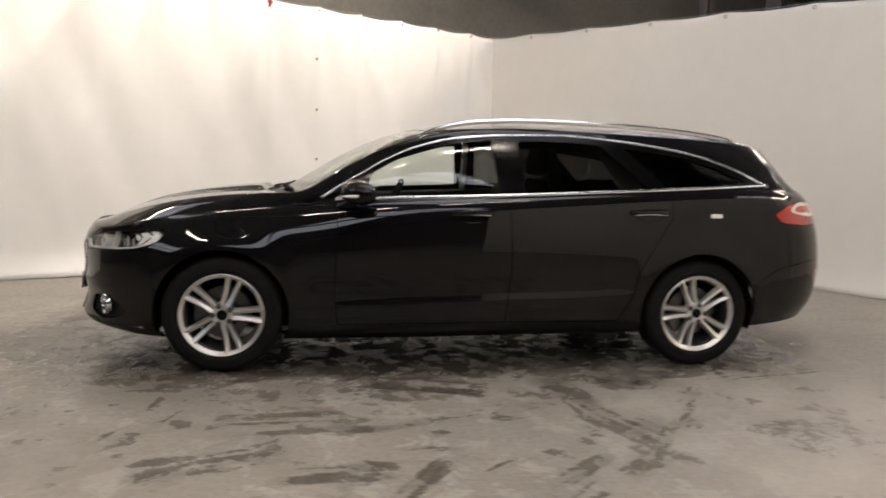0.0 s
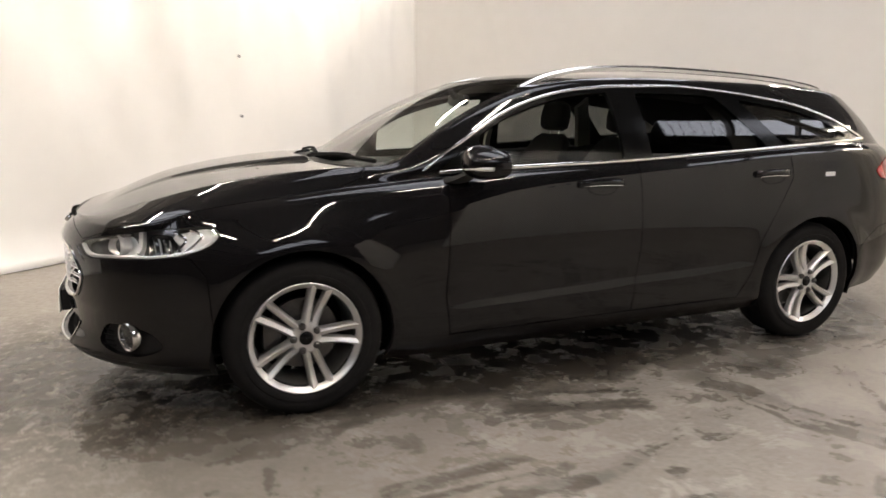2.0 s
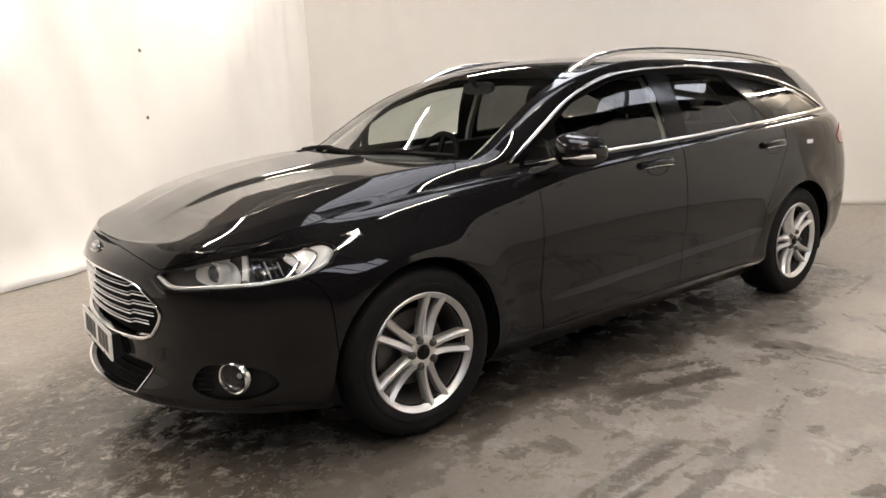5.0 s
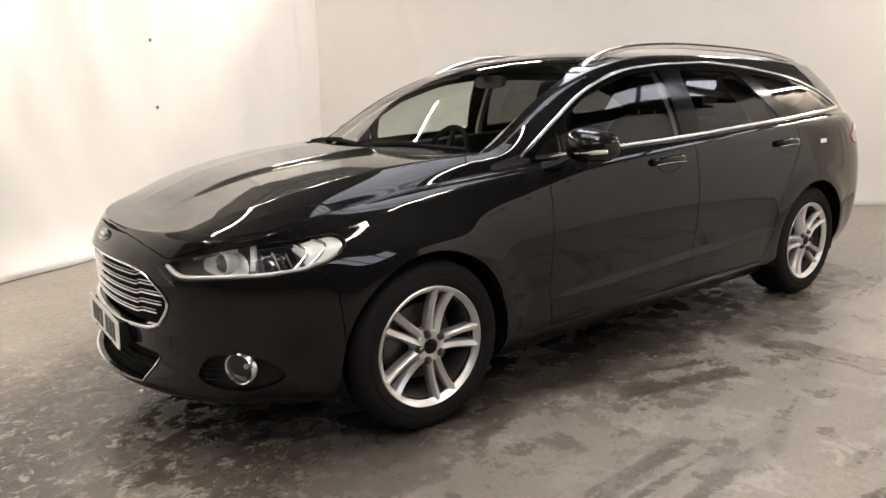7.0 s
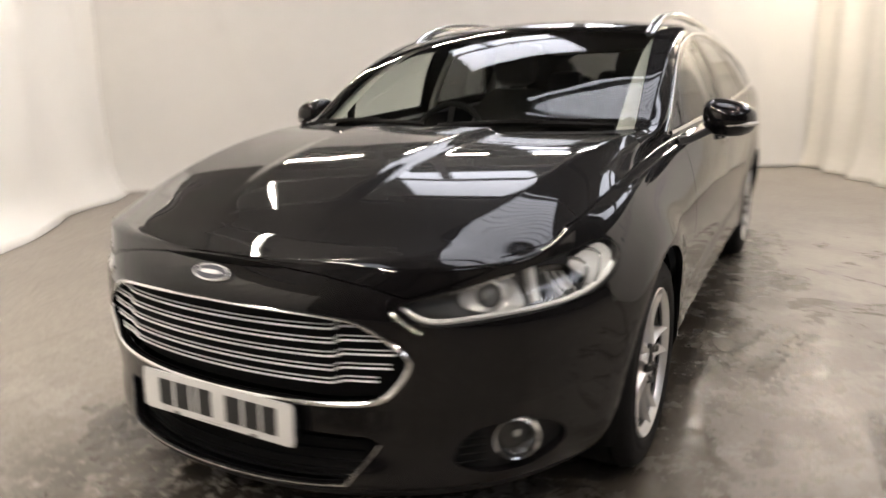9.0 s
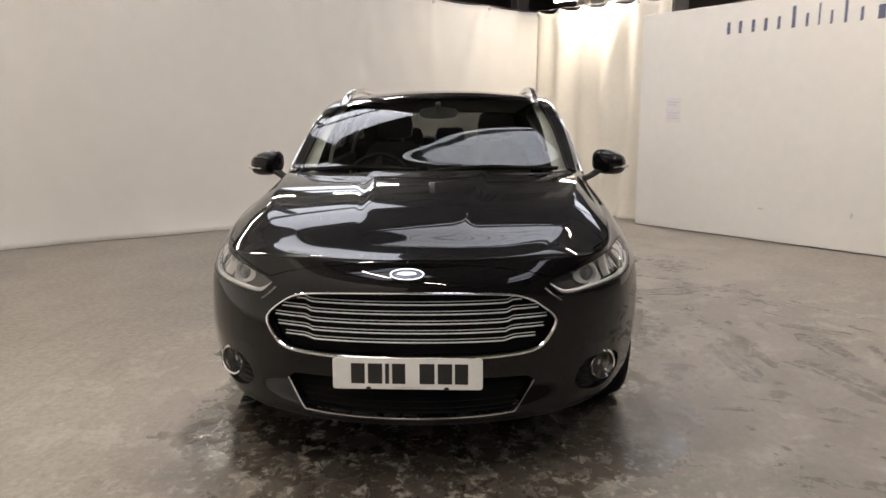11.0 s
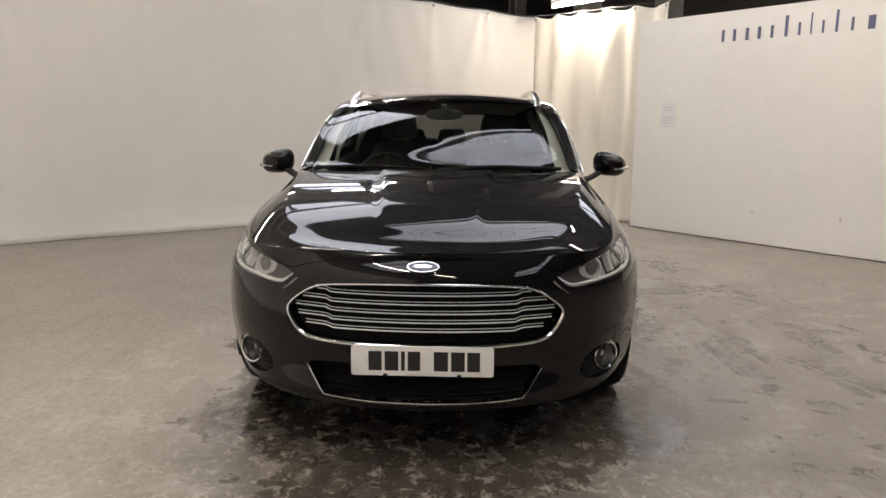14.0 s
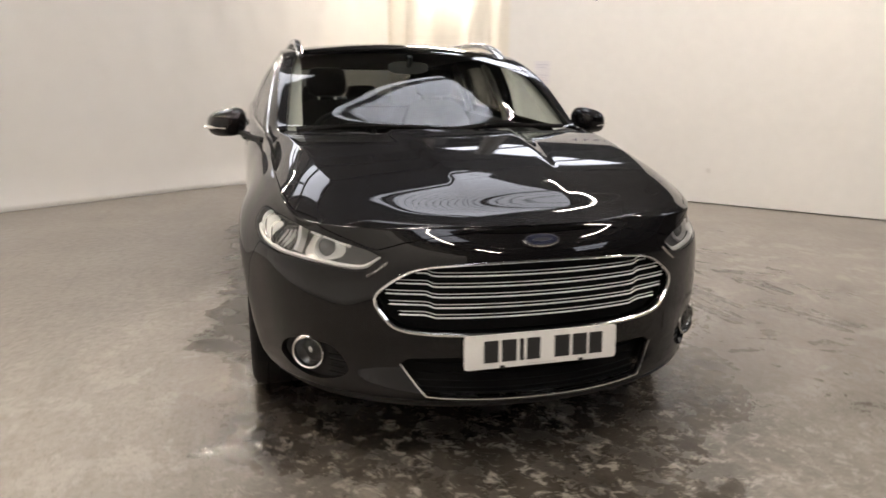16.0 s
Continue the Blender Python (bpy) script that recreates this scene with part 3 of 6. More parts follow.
board = slab("wall_lettered", BOARD_IN, BOARD_OUT, 0.012, 2.47, 0.10, BOARD, "white painted board wall with slate-blue lettering", "wall")

# the hall round the bay
A0 = CORNER + ALONG_A * 13.6 + Vector((-0.541, 0.841, 0)) * 1.5
ACROSS = Vector((0.541, -0.841, 0))
hall = [A0, A0 - ALONG_A * 36, A0 - ALONG_A * 36 + ACROSS * 22, A0 + ACROSS * 22]
for i, nm in enumerate(("wall_rear", "wall_side", "wall_front", "wall_end")):
    slab(nm, hall[i], hall[(i + 1) % 4], -0.05, 6.2, 0.25, HALLWALL_SHADED if nm == "wall_end" else HALLWALL, "hall end wall in a colour darkened for shade" if nm == "wall_end" else "dull precast concrete hall wall", "wall", out=1)
mid = (hall[0] + hall[2]) / 2
bm = bmesh.new()
add_box(bm, (-19, -12, 6.2), (19, 12, 6.4), m=Matrix.Translation((mid.x, mid.y, 0)) @ Matrix.Rotation(math.atan2(ALONG_A.y, ALONG_A.x), 4, "Z"))
tagged(part("ceiling", bm, CEIL, smooth=False), "dark profiled metal hall ceiling", "ceiling", kind="structure")

# lettering on the board, as plain bars of each letter's width and height
run = (BOARD_OUT - BOARD_IN).normalized()
face = Vector((-run.y, run.x, 0))
if face.dot(Vector((-1, 1, 0))) < 0:
    face = -face
letters = [(1.12, 1.23, 0), (1.25, 1.36, 0), (1.39, 1.50, 0), (1.52, 1.63, 0), (1.66, 1.76, 0), (1.80, 1.91, 1), (1.94, 2.03, 0), (2.09, 2.105, 1),
           (2.17, 2.25, 0), (2.29, 2.38, 1), (2.43, 2.52, 0), (2.55, 2.73, 0), (2.77, 2.79, -1), (2.85, 2.94, 0), (2.97, 3.08, 0), (3.11, 3.28, 0)]
sign = thing("wall_lettering", "slate-blue plain bars where the wall lettering stands", "sign")
for a_, b_, tall in letters:
    a_, b_ = a_ - 0.10, b_ - 0.10
    m = Matrix((run, Vector((0, 0, 1)), face)).transposed().to_4x4()
    m.translation = BOARD_IN + face * 0.003
    bm = bmesh.new()
    h = 0.022 if tall < 0 else (0.205 if tall else 0.124)
    c_ = (a_ + b_) / 2
    w_ = max(b_ - a_ - 0.03, 0.016) * (0.42 if b_ - a_ > 0.05 else 1.0)
    add_prism(bm, [(c_ - w_ / 2, 2.155), (c_ + w_ / 2, 2.155), (c_ + w_ / 2, 2.155 + h), (c_ - w_ / 2, 2.155 + h)], 0.002, m)
    part("letter_bar", bm, LETTER, sign)
bm = bmesh.new()
add_prism(bm, [(0.36, 1.235), (0.56, 1.235), (0.56, 1.51), (0.36, 1.51)], 0.002, m)
notice = tagged(part("notice", bm, NOTICE), "faded paper notice stuck on the board wall", "notice")
for k, zz in enumerate((1.46, 1.43, 1.34, 1.31, 1.28)):
    bm = bmesh.new()
    add_prism(bm, [(0.39, zz), (0.53 - 0.03 * (k % 2), zz), (0.53 - 0.03 * (k % 2), zz + 0.012), (0.39, zz + 0.012)], 0.001, m @ Matrix.Translation((0, 0, 0.002)))
    part("text_bar", bm, mat("faded_print", (0.56, 0.54, 0.58), 0.6), notice)
for x0, zz, w_, h_ in ((1.57, 0.345, 0.03, 0.010), (2.46, 0.36, 0.014, 0.03)):
    bm = bmesh.new()
    add_prism(bm, [(x0 + w_ * math.cos(a), zz + h_ * math.sin(a)) for a in [2 * math.pi * i / 10 for i in range(10)]], 0.0015, m @ Matrix.Translation((0, 0, 0.0)))
    part("scuff_mark", bm, mat("scuff", (0.56, 0.535, 0.50), 0.8), board)


# ---------------------------------------------------------------- lamps of the hall
def batten(a, b, label="white fluorescent batten light fixed overhead"):
    """A twin-ended fitting: spine, two end caps and a glowing tube."""
    a, b = Vector(a), Vector(b)
    d = (b - a)
    length = d.length
    root = thing("batten_light", label, "ceiling light", "batten lights")
    root.matrix_basis = Matrix.Translation(a) @ d.to_track_quat("X", "Z").to_matrix().to_4x4()
    bm = bmesh.new()
    add_box(bm, (0, -0.035, 0.0), (length, 0.035, 0.06), 0.006)
    part("spine", bm, FITTING, root)
    bm = bmesh.new()
    add_lathe(bm, [(0.0005, 0.03), (0.019, 0.03), (0.019, length - 0.03), (0.0005, length - 0.03)], 10, "x", (0, 0, -0.035))
    part("tube", bm, TUBE, root, "glowing fluorescent tube")
    for x in (0.0, length - 0.03):
        bm = bmesh.new()
        add_box(bm, (x, -0.028, -0.06), (x + 0.03, 0.028, 0.0), 0.005)
        part("end_cap", bm, FITTING, root)
    for x in (0.2, length - 0.2):
        bm = bmesh.new()
        add_lathe(bm, [(0.0005, 0.05), (0.005, 0.05), (0.005, 6.2 - a.z), (0.0005, 6.2 - a.z)], 8, "z", (x, 0, 0))
        part("drop_rod", bm, DARKSTEEL, root, "thin steel drop rod")
    return root


def bay(a, b, z):
    """A place from the corner: a metres back along the first sheet, b metres along the second."""
    p = CORNER - ALONG_A * a + ACROSS * b
    return (p.x, p.y, z)


for a0, b0, z0 in ((1.5, 0.85, 4.2), (4.0, 0.95, 4.2), (6.4, 0.95, 4.2), (8.7, 0.95, 4.2), (4.5, 6.7, 4.9), (6.8, 6.9, 4.9)):
    batten(bay(a0, b0, z0), bay(a0 + 1.5, b0, z0))
for a0, b0, z0 in ((9.0, 4.2, 4.7), (-2.2, 0.7, 4.5), (-2.2, 2.9, 4.5), (-2.2, 5.1, 4.5), (-2.2, 7.3, 4.5)):
    batten(bay(a0, b0, z0), bay(a0, b0 + 1.5, z0))
batten((5.50, -1.30, 2.93), (4.52, -2.03, 2.91))
# ribbed rooflight sheets; some far ones are unseen, added for ambient light
for b0, half, a1, a2 in ((3.85, 1.2, -2.4, 0.8), (5.2, 1.85, 2.7, 5.6), (0.3, 1.0, 6.6, 8.6), (7.2, 1.2, -11.5, -6.5), (12.6, 1.2, -2.0, 2.0), (11.8, 1.4, 8.0, 12.5), (5.0, 1.2, 13.0, 17.0)):
    bm = bmesh.new()
    n = int((a2 - a1) / 0.16)
    for k in range(n):
        add_box(bm, (k * 0.16, -half, 0), (k * 0.16 + 0.132, half, 0.03))
    o = part("rooflight", bm, ROOFLIGHT, smooth=False)
    o.matrix_basis = Matrix.Translation(bay(a2, b0, 6.14)) @ Matrix.Rotation(math.atan2(ALONG_A.y, ALONG_A.x), 4, "Z")
    tagged(o, "ribbed translucent blue-white rooflight sheet", "rooflight", "rooflights", "structure")
for a0 in range(-13, 20, 2):
    bm = bmesh.new()
    add_box(bm, (-0.04, -11, 0), (0.04, 11, 0.18), 0.004)
    o = part("purlin", bm, DARKSTEEL, smooth=False)
    q = bay(a0, 8, 5.93)
    o.matrix_basis = Matrix.Translation(q) @ Matrix.Rotation(math.atan2(ALONG_A.y, ALONG_A.x), 4, "Z")
    tagged(o, "dark steel roof purlin under the ceiling", "beam", "purlins", "structure")


# ---------------------------------------------------------------- what shows above the sheets
def hall_post(a, b, z0=0.0, z1=6.2, w=0.09, material=DARKSTEEL, label="dark steel hall column behind the sheets"):
    q = bay(a, b, 0)
    bm = bmesh.new()
    add_box(bm, (-w, -0.012, z0), (w, 0.012, z1), 0.002)
    for s_ in (-1, 1):
        add_box(bm, (s_ * w - 0.008, -w, z0), (s_ * w + 0.008, w, z1), 0.002)
    o = part("hall_column", bm, material, smooth=False)
    o.matrix_basis = Matrix.Translation(q) @ Matrix.Rotation(math.atan2(ALONG_A.y, ALONG_A.x), 4, "Z")
    return tagged(o, label, "column", "hall columns", "structure")


for a, b, w in ((-1.45, 2.55, 0.05), (-1.45, 3.5, 0.09), (-1.45, 5.6, 0.09), (-1.45, 8.6, 0.10), (2.6, -1.35, 0.03), (4.6, -1.35, 0.03), (6.6, -1.35, 0.06)):
    hall_post(a, b, w=w)
for a, b, w in ((-1.2, 9.9, 0.16), (-0.2, 10.8, 0.16)):
    hall_post(a, b, w=w, material=HALLWALL, label="pale square hall column")

# panel joints on the rear wall and a pipe run across the corner
for k in range(-4, 8):
    bm = bmesh.new()
    add_box(bm, (-0.012, -0.006, 0.0), (0.012, 0.006, 6.2))
    o = part("panel_joint", bm, DARKSTEEL, smooth=False)
    o.matrix_basis = Matrix.Translation(bay(-1.2 + 2.4 * k, -1.49, 0)) @ Matrix.Rotation(math.atan2(ALONG_A.y, ALONG_A.x), 4, "Z")
    tagged(o, "dark joint between precast wall panels", "joint", "panel joints", "structure")
for dz, r in ((0.0, 0.05), (0.16, 0.03)):
    bm = bmesh.new()
    q = [bay(8.0, -1.2, 4.9 + dz), bay(2.0, -1.2, 4.35 + dz), bay(-0.6, -1.1, 4.1 + dz), bay(-1.1, -0.6, 4.05 + dz)]
    add_sweep(bm, smooth_line(q, 24), tube_section(r, 10), Vector((0, 0, 1)))
    tagged(part("pipe", bm, GREYSTEEL), "grey pipe run fixed along the hall wall", "pipe", "pipes")
bm = bmesh.new()
add_box(bm, (-0.4, -0.1, 3.95), (3.4, 0.1, 5.2), 0.01)
o = part("duct", bm, DARKSTEEL, smooth=False)
o.matrix_basis = Matrix.Translation(bay(-1.3, 7.2, 0)) @ Matrix.Rotation(math.atan2(ACROSS.y, ACROSS.x), 4, "Z")
tagged(o, "dark metal duct fixed to the hall columns", "duct")


# ---------------------------------------------------------------- the car: skin
# The skin is a net of lengthwise lines: centre, cant rail, waist, then six lines down to the sill.
NC, WSUB = 1000, 32


def ring_line(xf, p, q, wx, wy, xr, zx, zz, pr=4.2, qr=2.8, xm=-1.3, xn=1.45):
    """One lengthwise line from the nose round the corner, along the side and round the tail, evenly spaced."""
    th = np.linspace(0, math.pi / 2, 500)
    xa = xm - (xm - xf) * np.cos(th) ** (2 / p)
    ya = np.sin(th) ** (2 / q)
    xb = np.linspace(xm, xn, 300)[1:-1]
    xc = xn + (xr - xn) * np.sin(th) ** (2 / pr)
    yc = np.cos(th) ** (2 / qr)
    x = np.concatenate([xa, xb, xc])
    y = np.concatenate([ya, np.ones(len(xb)), yc]) * pchip(wx, wy, x)
    z = pchip(zx, zz, x)
    d = np.r_[0, np.cumsum(np.sqrt(np.diff(x) ** 2 + np.diff(y) ** 2))]
    s = np.linspace(0, d[-1], NC)
    return np.stack([np.interp(s, d, x), np.interp(s, d, y), np.interp(s, d, z)], 1)


WX = (-2.4, -1.75, -1.45, -1.0, -0.4, 0.3, 1.1, 1.6, 2.0, 2.5)
ZX = (-2.4, -2.1, -1.75, -1.45, -1.0, -0.45, 0.2, 1.17, 1.85, 2.45)
WAIST = ring_line(-2.300, 6.6, 2.0, WX, (0.775, 0.780, 0.788, 0.790, 0.83, 0.86, 0.86, 0.845, 0.81, 0.76), 2.40,
                  ZX, (0.800, 0.803, 0.873, 0.913, 0.957, 0.995, 1.02, 1.075, 1.105, 1.05))
L1 = ring_line(-2.358, 3.7, 2.1, WX, (0.845, 0.845, 0.844, 0.852, 0.882, 0.897, 0.898, 0.893, 0.87, 0.84), 2.43,
               ZX, (0.730, 0.735, 0.815, 0.868, 0.905, 0.928, 0.948, 1.0, 1.035, 0.98))
L2 = ring_line(-2.368, 3.1, 2.15, WX, (0.925, 0.922, 0.918, 0.908, 0.912, 0.918, 0.92, 0.92, 0.91, 0.89), 2.49,
               ZX, (0.655, 0.66, 0.68, 0.70, 0.715, 0.725, 0.735, 0.76, 0.80, 0.82))
L3 = ring_line(-2.365, 3.3, 2.2, WX, (0.92, 0.92, 0.918, 0.897, 0.894, 0.896, 0.902, 0.92, 0.915, 0.90), 2.52,
               ZX, (0.475, 0.475, 0.475, 0.475, 0.465, 0.455, 0.468, 0.49, 0.54, 0.60))
L4 = ring_line(-2.36, 3.2, 2.2, WX, (0.91, 0.91, 0.905, 0.895, 0.891, 0.891, 0.895, 0.905, 0.90, 0.89), 2.51,
               ZX, (0.37, 0.37, 0.365, 0.36, 0.355, 0.35, 0.35, 0.365, 0.41, 0.46))
L5 = ring_line(-2.400, 3.2, 2.1, WX, (0.85, 0.88, 0.885, 0.885, 0.88, 0.88, 0.885, 0.885, 0.885, 0.87), 2.49,
               ZX, (0.258, 0.250, 0.25, 0.255, 0.25, 0.255, 0.262, 0.28, 0.33, 0.38))
L6 = ring_line(-2.31, 3.1, 2.0, WX, (0.80, 0.83, 0.83, 0.84, 0.83, 0.83, 0.84, 0.84, 0.85, 0.84), 2.44,
               ZX, (0.212, 0.195, 0.185, 0.18, 0.18, 0.18, 0.19, 0.21, 0.245, 0.30))

MX = (WAIST[0, 0], -2.19, -2.08, -1.9, -1.7, -1.4, -1.1, -0.96, -0.6, -0.3, -0.1, 0.1, 0.4, 0.9, 1.4, 1.75, 1.95, 2.1, 2.25, 2.40)
M_X = (WAIST[0, 0], -2.195, -2.09, -1.93, -1.72, -1.46, -1.28, -1.19, -0.84, -0.55, -0.33, -0.10, 0.35, 0.9, 1.45, 1.82, 2.03, 2.14, 2.28, 2.40)
M_Z = (WAIST[0, 2], 0.832, 0.882, 0.934, 0.972, 1.001, 1.010, 1.016, 1.220, 1.366, 1.438, 1.470, 1.486, 1.482, 1.458, 1.43, 1.392, 1.275, 1.13, 1.05)
KX = (WAIST[0, 0], -2.1, -1.9, -1.5, -1.15, -0.92, -0.55, -0.28, -0.02, 0.15, 0.35, 0.65, 1.25, 1.75, 2.0, 2.2, 2.40)
K_X = (WAIST[0, 0], -2.1, -1.9, -1.5, -1.21, -1.02, -0.68, -0.37, -0.10, 0.08, 0.30, 0.62, 1.25, 1.74, 1.95, 2.09, 2.40)
K_R = (0.76, 0.76, 0.80, 0.86, 0.915, 0.945, 0.885, 0.835, 0.805, 0.79, 0.778, 0.765, 0.755, 0.74, 0.74, 0.74, 0.74)
K_Z = (WAIST[0, 2], 0.850, 0.920, 0.994, 1.018, 1.024, 1.224, 1.353, 1.412, 1.427, 1.435, 1.434, 1.424, 1.398, 1.362, 1.21, 1.05)

xl = WAIST[:, 0]


def sstep(x, a, b):
    t = np.clip((x - a) / (b - a), 0, 1)
    return t * t * (3 - 2 * t)


def eased(v, sigma):
    """Evens out a line's bends, but leaves both its ends alone."""
    k = np.arange(-4 * sigma, 4 * sigma + 1)
    g = np.exp(-0.5 * (k / sigma) ** 2)
    soft = np.convolve(np.pad(v, 4 * sigma, mode="edge"), g / g.sum(), "valid")
    n = len(v)
    keep = np.clip((np.arange(n) - 0.10 * n) / (0.05 * n), 0, 1) * np.clip((0.86 * n - np.arange(n)) / (0.04 * n), 0, 1)
    return v + (soft - v) * keep


def faired(v):
    """Evened a little everywhere and more along the windscreen and roof."""
    more = sstep(xl, -0.88, -0.62) * (1 - sstep(xl, 0.5, 0.9)) + sstep(xl, -2.12, -1.98) * (1 - sstep(xl, -1.36, -1.24))
    return eased(v, 12) * (1 - more) + eased(v, 22) * more


CENTRE = np.stack([faired(pchip(MX, M_X, xl)), np.zeros(NC), faired(pchip(MX, M_Z, xl))], 1)
RAIL = np.stack([faired(pchip(KX, K_X, xl)), WAIST[:, 1] * faired(pchip(KX, K_R, xl)), faired(pchip(KX, K_Z, xl))], 1)
glasshouse = pchip((-1.1, -0.7, 1.9, 2.3), (0, 1, 1, 0), xl)[:, None]


def crown(r):
    full = 1.6 + 0.4 * sstep(xl, -1.2, -0.9)    # the bonnet falls away to its outer crease, the glass is rounder
    return np.stack([CENTRE[:, 0] + (RAIL[:, 0] - CENTRE[:, 0]) * r * r, RAIL[:, 1] * r,
                     CENTRE[:, 2] + (RAIL[:, 2] - CENTRE[:, 2]) * r ** full], 1)


flank = RAIL * 0.5 + WAIST * 0.5 + glasshouse * np.array([0, 0.022, 0.006]) + (1 - glasshouse) * np.array([0, 0.004, 0.006])
TOP = [(-2.0, crown(0.0)), (-1.75, crown(0.25)), (-1.5, crown(0.5)), (-1.25, crown(0.75)), (-1.0, RAIL), (-0.5, flank), (0.0, WAIST)]
SIDE = [(0.0, WAIST), (1.0, L1), (2.0, L2), (3.0, L3)]
SILL = [(3.0, L3), (4.0, L4), (5.0, L5), (6.0, L6)]


def loft(rows, ws):
    """Smooth curves across the lines (cubic, with free ends)."""
    keys = [r[0] for r in rows]
    out = []
    for w in ws:
        k = min(max(int(np.searchsorted(keys, w, "right")) - 1, 0), len(rows) - 2)
        t = (w - keys[k]) / (keys[k + 1] - keys[k])
        p1, p2 = rows[k][1], rows[k + 1][1]
        h = keys[k + 1] - keys[k]
        m1 = (p2 - rows[k - 1][1]) / (keys[k + 1] - keys[k - 1]) * h if k > 0 else None
        m2 = (rows[k + 2][1] - p1) / (keys[k + 2] - keys[k]) * h if k + 2 < len(rows) else None
        if m1 is None:
            m1 = (3 * (p2 - p1) - m2) / 2 if m2 is not None else p2 - p1
        if m2 is None:
            m2 = (3 * (p2 - p1) - m1) / 2
        out.append(p1 * (1 + 2 * t) * (1 - t) ** 2 + m1 * t * (1 - t) ** 2 + p2 * t * t * (3 - 2 * t) + m2 * t * t * (t - 1))
    return np.array(out)


WS = np.linspace(-2, 6, 8 * WSUB + 1)
firm = sstep(xl, -2.2, -2.05)[None, :, None]
UPPER = loft(TOP, WS[WS <= 0]) * (1 - firm) + np.concatenate([loft(TOP[:5], WS[WS <= -1]), loft(TOP[4:], WS[(WS > -1) & (WS <= 0)])]) * firm
GRID = np.concatenate([UPPER, loft(SIDE, WS[(WS > 0) & (WS <= 3)]), loft(SILL, WS[WS > 3])])


# raised bonnet dome, its ridges, wheel-arch lips and the scoop along the doors
gx, gy, gz = GRID[..., 0], GRID[..., 1], GRID[..., 2]
wrow = WS[:, None] * np.ones((1, NC))
on_hood = sstep(gx, -2.24, -1.85) * (1 - sstep(xl[None, :] + 0 * gx, -1.14, -1.04)) * (wrow < -0.9)
ridge = 0.17 + 0.115 * (gx + 2.2) / 1.05
fall = np.clip((gy - ridge) / np.maximum(RAIL[None, :, 1] - ridge, 0.05), 0, 1)
rise = np.clip((gx + 2.2) / 1.1, 0, 1)
GRID[..., 2] += on_hood * (0.014 * (1 - fall) + (0.004 + 0.020 * rise) * (1 - sstep(gy, ridge - 0.002, ridge + 0.030)))
# a ledge low along the doors, rising to the rear
ledge = 0.392 + 0.042 * (gx + 0.6)
along_doors = sstep(gx, -1.02, -0.45) * (1 - sstep(gx, 0.86, 1.02)) * (wrow > 2.0)
GRID[..., 1] += along_doors * 0.010 * (1 - sstep(gz, ledge - 0.006, ledge + 0.034)) * sstep(gz, 0.20, 0.33)
for hx in (-1.425, 1.425):
    dd = np.sqrt((gx - hx) ** 2 + (gz - 0.33) ** 2)
    lower = (wrow > 0.6) * sstep(gz, 0.16, 0.30)
    GRID[..., 1] += lower * 0.016 * np.exp(-((dd - 0.385) / 0.085) ** 2)

GU = np.gradient(GRID, axis=1)
GV = np.gradient(GRID, axis=0)
NORM = np.cross(GU, GV)
NORM[:, :6] = NORM[:, 6:7]
NORM[:, -6:] = NORM[:, -7:-6]
ln = np.linalg.norm(NORM, axis=2, keepdims=True)
NORM = NORM / np.maximum(ln, 1e-12)
if NORM[150, 500, 1] < 0:
    NORM = -NORM
for row in range(len(WS)):
    if WS[row] < -1.0:
        NORM[row, :, 1] *= sstep(GRID[row, :, 1], 0.0, 0.03)
NORM = NORM / np.maximum(np.linalg.norm(NORM, axis=2, keepdims=True), 1e-12)
CS, VS = 6.6, 0.16                        # metres of skin for one unit of either parameter


def at(cw, grid=GRID):
    """The place on the skin (or its normal) at flat coordinates (along, down)."""
    cw = np.atleast_2d(cw)
    c = np.clip(cw[:, 0] / CS, 0, 1) * (NC - 1)
    w = np.clip((cw[:, 1] / VS + 2) * WSUB, 0, len(WS) - 1)
    i = np.minimum(c.astype(int), NC - 2)
    k = np.minimum(w.astype(int), len(WS) - 2)
    a, b = (c - i)[:, None], (w - k)[:, None]
    return (grid[k, i] * (1 - a) + grid[k, i + 1] * a) * (1 - b) + (grid[k + 1, i] * (1 - a) + grid[k + 1, i + 1] * a) * b


SEARCH = GRID[::2, ::3].reshape(-1, 3)
SEARCH_CW = np.stack([np.tile(np.arange(NC)[::3] / (NC - 1) * CS, len(WS[::2])), np.repeat(WS[::2] * VS, len(np.arange(NC)[::3]))], 1)


def flat(points, weights, w_lo=-2.0, w_hi=6.0):
    """Flat coordinates of the skin nearest to places; weights choose the axes that count. Seen from the front, only the nose is searched."""
    ok = (SEARCH_CW[:, 1] >= w_lo * VS - 1e-6) & (SEARCH_CW[:, 1] <= w_hi * VS + 1e-6)
    if not weights[0]:
        ok &= SEARCH_CW[:, 0] < 0.25 * CS
    pts, cws = SEARCH[ok], SEARCH_CW[ok]
    g = np.array(weights, float)
    out = []
    for p in np.atleast_2d(points):
        d = (((pts - p) * g) ** 2).sum(1)
        cw = cws[d.argmin()].copy()
        for step in (0.008, 0.003, 0.001, 0.0004):
            for _ in range(6):
                tries = cw + step * np.array([(0, 0), (1, 0), (-1, 0), (0, 1), (0, -1), (1, 1), (-1, -1), (1, -1), (-1, 1)])
                tries[:, 1] = np.clip(tries[:, 1], w_lo * VS, w_hi * VS)
                e = (((at(tries) - p) * g) ** 2).sum(1)
                if e.argmin() == 0:
                    break
                cw = tries[e.argmin()]
        out.append(cw)
    return np.array(out)


